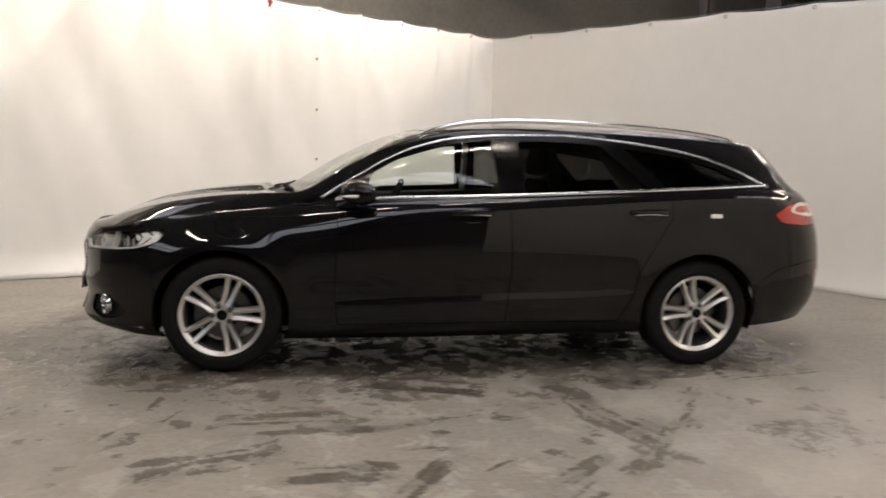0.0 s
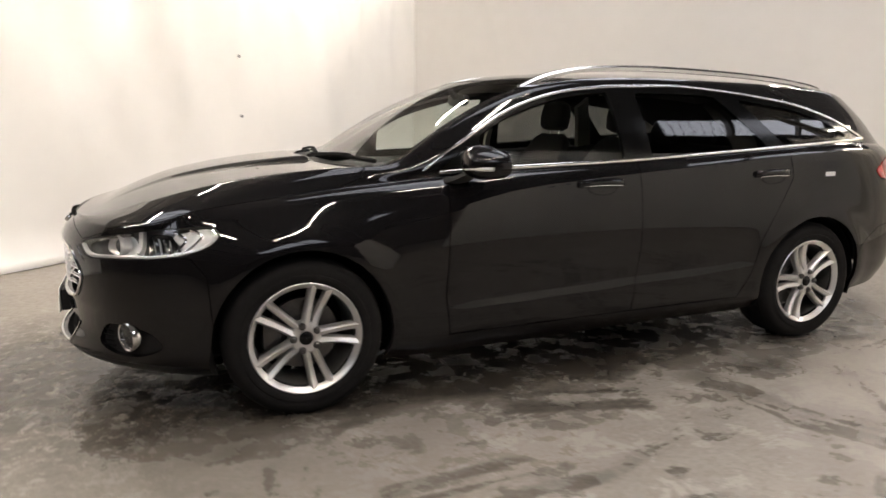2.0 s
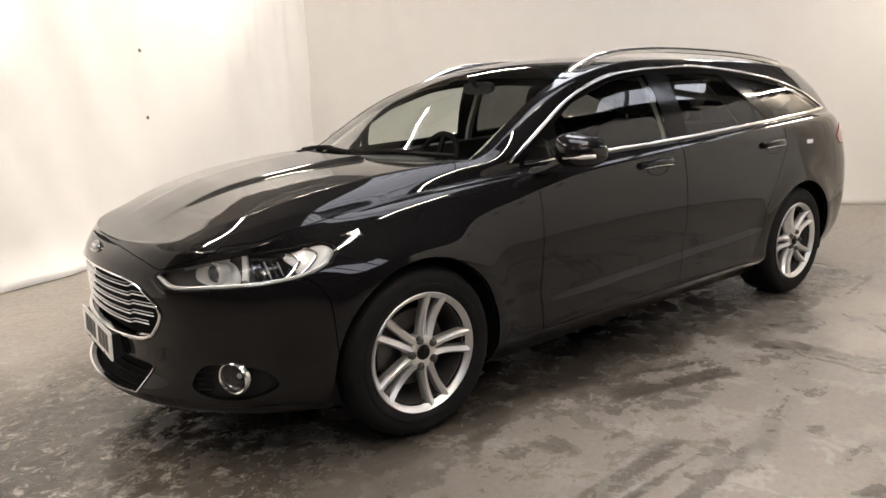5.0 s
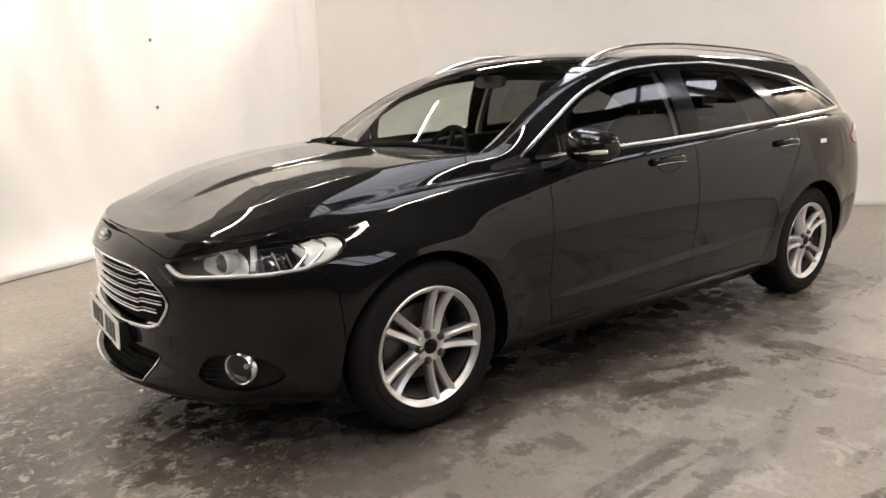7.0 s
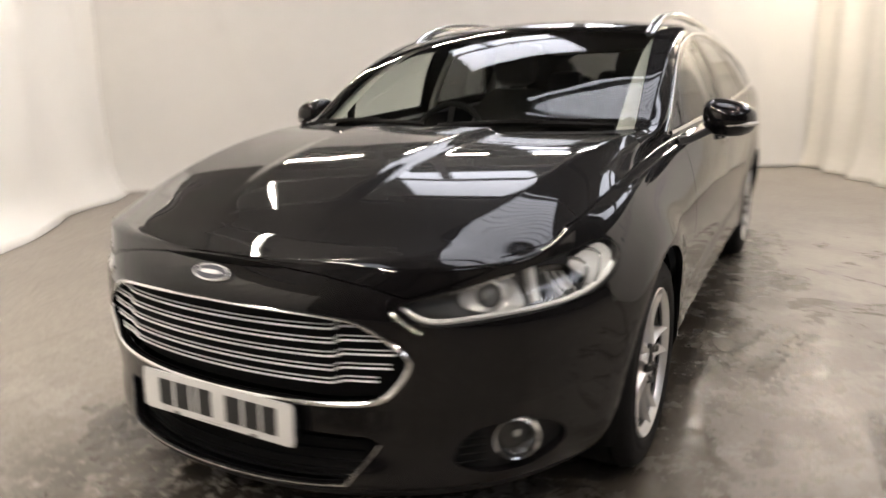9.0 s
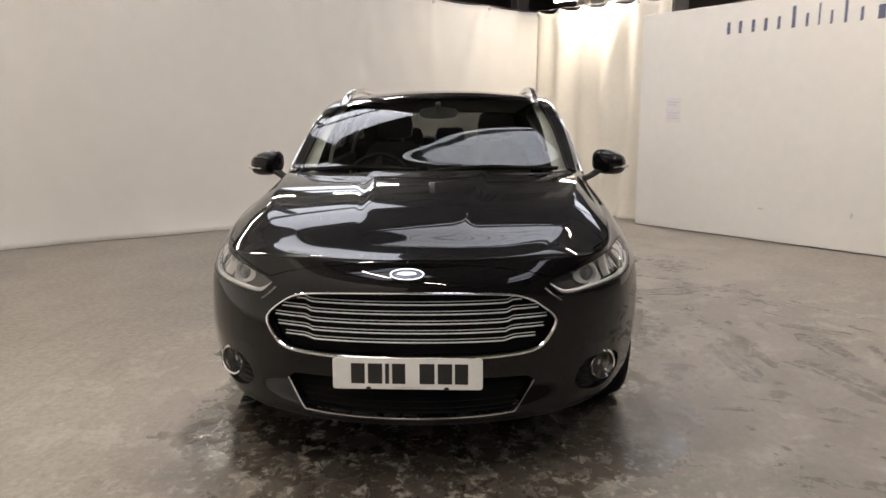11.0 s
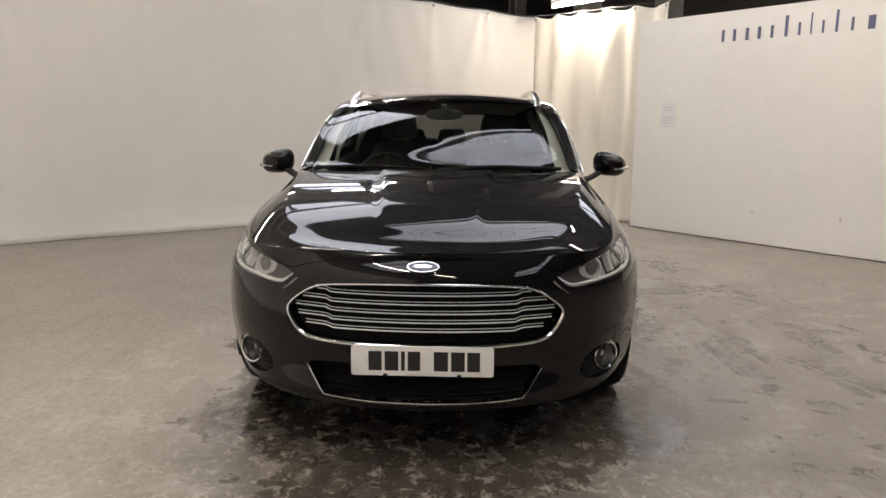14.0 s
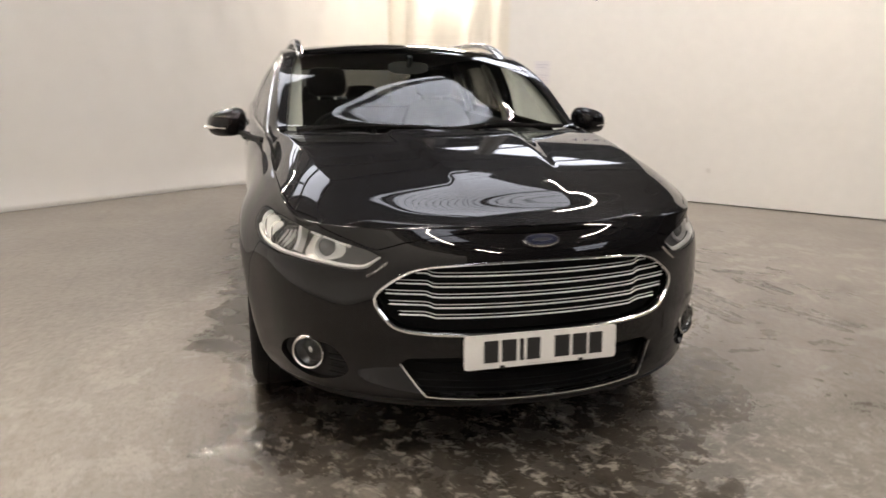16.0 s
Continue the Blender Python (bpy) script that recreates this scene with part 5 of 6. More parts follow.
def wheel_at(x, left, turn, steer=0.0):
    meshes = wheel_meshes()
    y = -0.902 if left else 0.902
    root = None
    for nm in ("wheel", "tyre", "rim_barrel", "centre_cap", "brake_disc"):
        bm, m = meshes[nm]
        ob = part(nm, bm, m, car if nm == "wheel" else root,
                  {"wheel": "silver five twin-spoke alloy wheel", "tyre": "black tyre", "rim_barrel": "dusty dark rim barrel", "centre_cap": "dark centre cap", "brake_disc": "steel brake disc"}[nm])
        if nm == "wheel":
            root = ob
            root.matrix_basis = pose(x, y, 0.333, 0, 0, (0 if left else 180) + steer) @ pose(0, 0, 0, 0, turn, 0)
    for nm in ("spoke_a", "spoke_b"):
        bm, m = meshes[nm]
        first = part("spoke", bm, m, root)
        for k in range(1, 5):
            o = new("spoke", first.data)
            o.parent = root
            o.rotation_euler = (0, 2 * math.pi * k / 5, 0)
    for nm in ("nut_pocket", "wheel_nut"):
        me = bpy.data.meshes.new(nm)
        bm, m = meshes[nm]
        bm.to_mesh(me)
        bm.free()
        me.materials.append(m)
        for k in range(5):
            a = 2 * math.pi * (k + 0.5) / 5
            n = new(nm, me)
            n.parent = root
            n.location = (0.0535 * math.cos(a), -0.006 if nm == "wheel_nut" else -0.004, 0.0535 * math.sin(a))
    return root


wheel_at(-1.425, True, 1)
wheel_at(-1.425, False, 20)
wheel_at(1.425, True, -36)
wheel_at(1.425, False, 10)

for sgn in (-1, 1):
    for hx in (-1.425, 1.425):
        bm = bmesh.new()
        rows = []
        for i in range(25):
            a = math.radians(-17 + 214 * i / 24)
            c, s_ = math.cos(a), math.sin(a)
            rows.append([bm.verts.new((hx + r * c, sgn * yy, 0.335 + r * s_)) for r, yy in ((0.374, 0.885), (0.392, 0.86), (0.395, 0.62), (0.2, 0.60), (0.02, 0.60))])
        for i in range(24):
            for k in range(4):
                bm.faces.new((rows[i][k], rows[i + 1][k], rows[i + 1][k + 1], rows[i][k + 1]))
        part("arch_liner", bm, DARK, car)

bm = bmesh.new()
add_box(bm, (-2.05, -0.60, 0.20), (1.95, 0.60, 0.30), 0.02)
add_box(bm, (-1.0, -0.83, 0.19), (1.0, 0.83, 0.30), 0.02)
part("underbody", bm, DARK, car, "black underbody")


# ---------------------------------------------------------------- the car: bright trim, rails, handles, mirrors
def on_skin(cws, lift=0.0, sgn=-1):
    """Places on the skin and their outward directions, on the left (sgn -1) or right side."""
    p, n = at(cws), at(cws, NORM)
    n = n / np.linalg.norm(n, axis=1, keepdims=True)
    p = p + n * lift
    f = np.array([1, sgn, 1])
    return p * f, n * f


def strip(name, cws, material, parent, width, height, label="", sgn=-1, closed=False, lift=0.0, taper=False):
    p, n = on_skin(cws, lift, sgn)
    w, h = width / 2, height
    sec = [(-w, -0.003), (-w, h * 0.45), (-w * 0.6, h * 0.9), (0, h), (w * 0.6, h * 0.9), (w, h * 0.45), (w, -0.003)]
    bm = bmesh.new()
    sc = None
    if taper:
        k = np.linspace(0, 1, len(p))
        sc = list(0.35 + 0.65 * np.minimum(1, np.minimum(k, 1 - k) * 8))
    add_sweep(bm, p, sec, [tuple(v) for v in n], closed, sc)
    return part(name, bm, material, parent, label)


def sampled(points, weights, n, lo=-2.0, hi=6.0):
    pts = [[q[0], 0, q[1]] if weights == XZ else ([0, q[0], q[1]] if weights == YZ else list(q)) for q in points]
    return flat(smooth_line(pts, n), weights, lo, hi)


upper_line = sampled(SIDE_TOP, XZ, 60, -1.0, 0.35)
lower_line = sampled(SIDE_LOW[::-1] + [(1.842, 1.134)], XZ, 60, -1.0, 0.35)
for sgn in (-1, 1):
    strip("window_trim", upper_line, CHROME, car, 0.013, 0.005, "thin chrome window trim", sgn)
    strip("waist_trim", lower_line, CHROME, car, 0.017, 0.006, "chrome waist strip", sgn)
    # roof rail: a bar that springs from the roof at both ends
    path = smooth_line([(-0.30, 0.592, 1.378), (-0.20, 0.590, 1.420), (-0.08, 0.588, 1.453), (0.10, 0.586, 1.478), (0.46, 0.584, 1.492), (0.97, 0.580, 1.482),
                        (1.35, 0.574, 1.462), (1.60, 0.568, 1.436), (1.72, 0.565, 1.414), (1.76, 0.565, 1.394)], 48)
    bm = bmesh.new()
    sec = [(-0.019, -0.016), (-0.022, 0.0), (-0.014, 0.011), (0, 0.014), (0.014, 0.011), (0.022, 0.0), (0.019, -0.016)]
    sc = [0.75 + 0.25 * min(1.0, min(i, 47 - i) / 5) for i in range(48)]
    add_sweep(bm, [(x, sgn * y, z) for x, y, z in path], sec, Vector((0, 0, 1)), scale=sc)
    part("roof_rail", bm, SATIN, car, "satin silver roof rail")
    # door handles, with the dark cups behind them
    for hx0, hx1, hz in ((-0.13, 0.105, 0.925), (0.955, 1.175, 0.947)):
        cup = []
        for i in range(20):
            a = 2 * math.pi * i / 20
            cup.append((0.5 * (hx0 + hx1) + 0.01 + 0.082 * math.cos(a), 0, hz - 0.016 + 0.034 * math.sin(a)))
        cw = flat(np.array(cup), XZ, 0.0, 3.0)
        p, n = on_skin(cw, 0.0015, sgn)
        bm = bmesh.new()
        c = bm.verts.new(tuple(p.mean(0) - n.mean(0) * 0.012))
        ring = [bm.verts.new(tuple(v)) for v in p]
        inner = [bm.verts.new(tuple(v * 0.6 + p.mean(0) * 0.4 - n.mean(0) * 0.011)) for v in p]
        for i in range(20):
            bm.faces.new((ring[i], ring[(i + 1) % 20], inner[(i + 1) % 20], inner[i]))
            bm.faces.new((inner[i], inner[(i + 1) % 20], c))
        bmesh.ops.recalc_face_normals(bm, faces=bm.faces)
        handle_cup = part("handle_cup", bm, TRIMGLOSS, car)
        line = flat(smooth_line([(hx0, 0, hz + 0.004), (0.5 * (hx0 + hx1), 0, hz + 0.008), (hx1, 0, hz + 0.006)], 16), XZ, 0.0, 3.0)
        p, n = on_skin(line, 0.0, sgn)
        lift = np.array([0.008 + 0.024 * math.sin(math.pi * i / 15) ** 0.5 for i in range(16)])[:, None]
        bm = bmesh.new()
        add_sweep(bm, p + n * lift, [(-0.019, -0.007), (-0.017, 0.003), (-0.008, 0.009), (0.008, 0.009), (0.017, 0.003), (0.019, -0.007), (0, -0.010)], [tuple(v) for v in n])
        part("door_handle", bm, PAINT, car)
        bm = bmesh.new()
        add_sweep(bm, p[1:-1] + (n * (lift + 0.006))[1:-1] + np.array([0, 0, -0.016]), tube_section(0.0022, 6), [tuple(v) for v in n[1:-1]])
        part("handle_trim", bm, CHROME, car, "thin chrome edge")


def door_mirror(sgn):
    """A rounded shell on a foot, with its glass, a bright lamp strip and a dark lower half."""
    cx, cy, cz = -0.655, 0.985, 1.043
    bm = bmesh.new()
    nu, nv = 28, 18
    rows = []
    for k in range(nv + 1):
        v = -math.pi / 2 + math.pi * k / nv
        row = []
        for i in range(nu):
            u = 2 * math.pi * i / nu
            sx, sy, sz = math.cos(v) * math.cos(u), math.cos(v) * math.sin(u), math.sin(v)
            q = lambda t, e: math.copysign(abs(t) ** e, t)
            x = q(sx, 0.8) * (0.112 if sx < 0 else 0.066)
            y = q(sy, 0.72) * 0.096
            z = q(sz, 0.75) * (0.068 + 0.012 * (-y / 0.096) * (1 if sz > 0 else 0.6))
            z += 0.010 * (-y / 0.096)
            x += 0.045 * (y / 0.096) ** 2 * (1 if y > 0 else 0.2)
            row.append(bm.verts.new((cx + x, sgn * (cy + y), cz + z)))
        rows.append(row)
    for k in range(nv):
        for i in range(nu):
            bm.faces.new((rows[k][i], rows[k][(i + 1) % nu], rows[k + 1][(i + 1) % nu], rows[k + 1][i]))
    bmesh.ops.remove_doubles(bm, verts=bm.verts, dist=1e-5)
    bmesh.ops.recalc_face_normals(bm, faces=bm.faces)
    shell = part("door_mirror", bm, PAINT, car)
    bm = bmesh.new()
    add_prism(bm, [(0.074 * math.copysign(abs(math.cos(a)) ** 0.6, math.cos(a)), 0.052 * math.copysign(abs(math.sin(a)) ** 0.6, math.sin(a))) for a in [2 * math.pi * i / 28 for i in range(28)]],
              0.004, Matrix.Translation((cx + 0.074, sgn * cy, cz)) @ Matrix.Rotation(radians(90), 4, "Y") @ Matrix.Rotation(radians(90), 4, "Z"))
    part("mirror_glass", bm, mat("mirror_glass", (0.8, 0.8, 0.8), 0.02, 1.0), shell, "mirror glass")
    bm = bmesh.new()
    path = [(cx - 0.106 + 0.085 * t ** 2.0, sgn * (cy + 0.0 + 0.101 * t), cz - 0.022 + 0.004 * t) for t in np.linspace(-0.05, 1, 12)]
    add_sweep(bm, path, [(-0.008, 0), (0, 0.006), (0.008, 0), (0, -0.004)], [(-1, sgn * 0.6, 0)] * 12, scale=[0.5 + 0.5 * min(1, i / 4) for i in range(12)])
    part("side_repeater", bm, WHITELENS, shell, "clear indicator strip")
    bm = bmesh.new()
    arm = smooth_line([(-0.735, 0.815, 0.955), (-0.72, 0.86, 0.968), (-0.70, 0.90, 0.988), (-0.68, 0.935, 1.005)], 8)
    add_sweep(bm, [(x, sgn * y, z) for x, y, z in arm], [(-0.055, -0.012), (-0.05, 0.012), (0.0, 0.018), (0.05, 0.012), (0.055, -0.012), (0, -0.02)], [(0, -sgn * 0.4, 1)] * 8,
              scale=[1.15, 1.0, 0.85, 0.78, 0.75, 0.75, 0.8, 0.85])
    part("mirror_foot", bm, PLASTIC, shell)
    return shell


mirrored(door_mirror)

# ---------------------------------------------------------------- the car: nose
panel("grille_back", {"grille"}, DARK, car, "both", "black grille mesh", gap=0, flange=0, sink=0.040)
panel("intake_back", {"chin"}, DARK, car, "both", "black lower intake", gap=0, flange=0, sink=0.05)
for sd in ("left", "right"):
    panel("fog_pocket", {"fog_pocket"}, PLASTIC, car, sd, "black plastic fog-lamp pocket", gap=0, flange=0, sink=0.022)


def nose_loop(points, n, lo, hi, lift=0.0):
    """A line across the nose through points (y, z) of one half, mirrored to the other."""
    half = sampled(points, YZ, n, lo, hi)
    r, rn = on_skin(half, lift, 1)
    l, lnn = on_skin(half, lift, -1)
    return r, rn, l, lnn


r, rn, l, lnn = nose_loop([(0.0, 0.706), (0.2, 0.702), (0.375, 0.688), (0.46, 0.648), (0.517, 0.588), (0.485, 0.52), (0.44, 0.489), (0.36, 0.478), (0.2, 0.472), (0.0, 0.470)], 50, 0.2, 5.0, 0.004)
pts = np.concatenate([r, l[::-1][1:-1]])
ups = np.concatenate([rn, lnn[::-1][1:-1]])
wid = [0.42 + 0.38 * float(sstep(np.array(-z), -0.66, -0.50)) for z in pts[:, 2]]
bm = bmesh.new()
add_sweep(bm, pts, [(-0.009, -0.012), (-0.009, 0.0), (-0.004, 0.006), (0.004, 0.006), (0.009, 0.0), (0.009, -0.012)], [tuple(v) for v in ups], True, wid)
part("grille_surround", bm, CHROME, car, "chrome grille surround")

for z0, half in ((0.662, 0.395), (0.628, 0.455), (0.594, 0.485), (0.560, 0.475), (0.527, 0.445)):
    ys = np.linspace(0, half, 30)
    across = on_skin(flat([(0, y, z0) for y in ys], YZ, 0.2, 5.0), -0.007, 1)[0]
    bend = np.polyfit(ys ** 2, across[:, 0], 3)
    for dz, rad, mt, nm in ((0.0, 0.0023, BARSILVER, "grille_bar"), (0.0115, 0.0013, LAMPGREY, "grille_blade")):
        pth = [(float(np.polyval(bend, y * y)), y, z0 + dz + 0.010 * float(sstep(np.array(abs(y)), 0.340, 0.365))) for y in np.linspace(-half, half, 50)]
        bm = bmesh.new()
        add_sweep(bm, pth, [(-rad, -0.004), (-rad, -0.001), (0, 0.002), (rad, -0.001), (rad, -0.004)], [(-1, 0, -0.05)] * 50)
        part(nm, bm, mt, car, "thin chrome grille bar" if nm == "grille_bar" else "")

r, rn, l, lnn = nose_loop([(0.0, 0.268), (0.2, 0.269), (0.355, 0.274), (0.375, 0.281), (0.41, 0.325), (0.442, 0.374)], 30, 2.5, 6.0, 0.003)
bm = bmesh.new()
add_sweep(bm, np.concatenate([l[::-1], r[1:]]), [(-0.003, -0.006), (-0.002, 0.002), (0.002, 0.002), (0.003, -0.006)], [tuple(v) for v in np.concatenate([lnn[::-1], rn[1:]])])
part("intake_trim", bm, SATIN, car, "thin bright intake trim")
for k in range(5):
    bm = bmesh.new()
    z0 = 0.275 + 0.022 * k
    pth = []
    for y in np.linspace(-0.40, 0.40, 20):
        p, n = on_skin(flat([(0, abs(y), z0)], YZ, 2.5, 6.0), -0.042, 1 if y >= 0 else -1)
        pth.append(p[0])
    add_sweep(bm, pth, [(-0.003, -0.012), (-0.003, 0.0), (0.003, 0.0), (0.003, -0.012)], Vector((-1, 0, 0)))
    part("intake_slat", bm, DARK, car)

# badge: a plain oval
cw = flat([(0, 0.0, 0.762)], YZ, 0.0, 3.0)
p, n = on_skin(cw, 0.0, 1)
nn = Vector((n[0][0], 0, n[0][2])).normalized()
frame_m = Matrix.Translation(Vector(p[0]) + nn * 0.009) @ nn.to_track_quat("Z", "Y").to_matrix().to_4x4()
oval = [(0.060 * math.cos(2 * math.pi * i / 36), 0.0235 * math.sin(2 * math.pi * i / 36)) for i in range(36)]
yax = frame_m.to_3x3() @ Vector((1, 0, 0))
if abs(yax.y) < 0.7:
    frame_m = frame_m @ Matrix.Rotation(radians(90), 4, "Z")
bm = bmesh.new()
add_prism(bm, oval, 0.02, frame_m)
badge = part("badge", bm, CHROME, car, "chrome-rimmed oval badge")
bm = bmesh.new()
add_prism(bm, [(x * 0.90, y * 0.80) for x, y in oval], 0.003, frame_m @ Matrix.Translation((0, 0, 0.0022)))
part("badge_field", bm, BADGEBLUE, badge, "dark blue oval")
bm = bmesh.new()
add_prism(bm, [(0.034 * math.cos(2 * math.pi * i / 20), 0.0065 * math.sin(2 * math.pi * i / 20)) for i in range(20)], 0.002, frame_m @ Matrix.Translation((0, 0, 0.0036)))
part("badge_mark", bm, CHROME, badge, "plain silver mark")

# number plate with plain bars for its characters
plate_m = Matrix.Translation((-2.384, 0, 0.424)) @ Matrix.Rotation(radians(-90), 4, "Y") @ Matrix.Rotation(radians(-90), 4, "Z") @ Matrix.Rotation(radians(-3), 4, "X")
bm = bmesh.new()
add_prism(bm, round_corners([(-0.26, -0.0555), (0.26, -0.0555), (0.26, 0.0555), (-0.26, 0.0555)], 0.012, 4), 0.005, plate_m)
plate = part("number_plate", bm, PLATE, car, "white plate with plain dark bars")
for x0, wd in ((-0.172, 0.048), (-0.112, 0.050), (-0.070, 0.014), (-0.030, 0.046), (0.068, 0.052), (0.130, 0.050), (0.187, 0.046)):
    bm = bmesh.new()
    add_prism(bm, [(x0 - wd / 2, -0.036), (x0 + wd / 2, -0.036), (x0 + wd / 2, 0.036), (x0 - wd / 2, 0.036)], 0.002, plate_m @ Matrix.Translation((0, 0, 0.0012)))
    part("character_bar", bm, INK, plate, "plain black bar")
bm = bmesh.new()
add_prism(bm, [(-0.05, -0.050), (0.05, -0.050), (0.05, -0.046), (-0.05, -0.046)], 0.002, plate_m @ Matrix.Translation((0, 0, 0.0012)))
part("maker_bar", bm, LAMPGREY, plate)
for x0 in (-0.135, 0.135):
    bm = bmesh.new()
    add_prism(bm, [(x0 - 0.009, -0.057), (x0 + 0.009, -0.057), (x0 + 0.007, -0.047), (x0 - 0.007, -0.047)], 0.016, plate_m @ Matrix.Translation((0, 0, 0.003)))
    part("plate_clip", bm, INK, plate)
bm = bmesh.new()
add_box(bm, (-2.378, -0.24, 0.375), (-2.34, 0.24, 0.468), 0.006)
part("plate_holder", bm, PLASTIC, car)


def fog_lamp(sgn):
    c = Vector((-2.100, sgn * 0.716, 0.366))
    n = Vector((-0.86, sgn * 0.50, -0.02)).normalized()
    m = Matrix.Translation(c) @ n.to_track_quat("Z", "Y").to_matrix().to_4x4()
    bm = bmesh.new()
    add_lathe(bm, [(0.048, -0.015), (0.051, 0.006), (0.056, 0.009), (0.061, 0.003), (0.062, -0.02)], 40, "z")
    bmesh.ops.transform(bm, matrix=m, verts=bm.verts)
    ring = part("fog_lamp", bm, CHROME, car, "fog lamp in a chrome ring")
    bm = bmesh.new()
    add_lathe(bm, [(0.0005, -0.05), (0.02, -0.045), (0.0485, -0.008)], 32, "z")
    bmesh.ops.transform(bm, matrix=m, verts=bm.verts)
    part("reflector", bm, FOGBOWL, ring)
    bm = bmesh.new()
    add_lathe(bm, [(0.0005, -0.02), (0.013, -0.024), (0.02, -0.036)], 24, "z")
    bmesh.ops.transform(bm, matrix=m, verts=bm.verts)
    part("bulb_shield", bm, LAMPGREY, ring)
    bm = bmesh.new()
    add_lathe(bm, [(0.0005, 0.006), (0.022, 0.004), (0.0485, -0.002)], 32, "z")
    bmesh.ops.transform(bm, matrix=m, verts=bm.verts)
    part("lens", bm, LENS, ring, "clear lens")
    for k in range(4):
        cwk = flat([(0, 0.605 + 0.012 * (k % 2), 0.315 + 0.02 * k), (0, 0.66, 0.315 + 0.02 * k)], YZ, 2.5, 6.0)
        p, nr = on_skin(cwk, -0.012, sgn)
        bm = bmesh.new()
        add_sweep(bm, p, tube_section(0.004, 6), [tuple(v) for v in nr])
        part("pocket_slat", bm, DARK, car)
    return ring


mirrored(fog_lamp)


def lamp_piece(name, points, sink, material, parent, sgn, label="", dish=0.0):
    """A shaped reflector inside a lamp: a smooth outline on the skin, drawn inward, dished or domed at its middle."""
    cw = smooth_line(flat(np.array(points), ALL, -0.5, 4.0), 40, True)
    p, n = on_skin(cw, -sink, sgn)
    mid_cw = cw.mean(0)
    bm = bmesh.new()
    rings = []
    for k in (1.0, 0.92, 0.6, 0.25):
        q, m_ = on_skin(mid_cw + (cw - mid_cw) * k, -sink - dish * (1 - k * k) + (0.004 if k < 1 else 0.0), sgn)
        rings.append([bm.verts.new(tuple(v)) for v in q])
    for a_, b_ in zip(rings[:-1], rings[1:]):
        for i in range(40):
            bm.faces.new((a_[i], a_[(i + 1) % 40], b_[(i + 1) % 40], b_[i]))
    bm.faces.new(rings[-1])
    bmesh.ops.recalc_face_normals(bm, faces=bm.faces)
    return part(name, bm, material, parent, label)


def lamp_strip(name, points, sink, section, material, parent, sgn, label="", n=12):
    cw = flat(smooth_line(points, n), ALL, -0.5, 4.0)
    p, nr = on_skin(cw, -sink, sgn)
    bm = bmesh.new()
    add_sweep(bm, p, section, [tuple(v) for v in nr])
    return part(name, bm, material, parent, label)


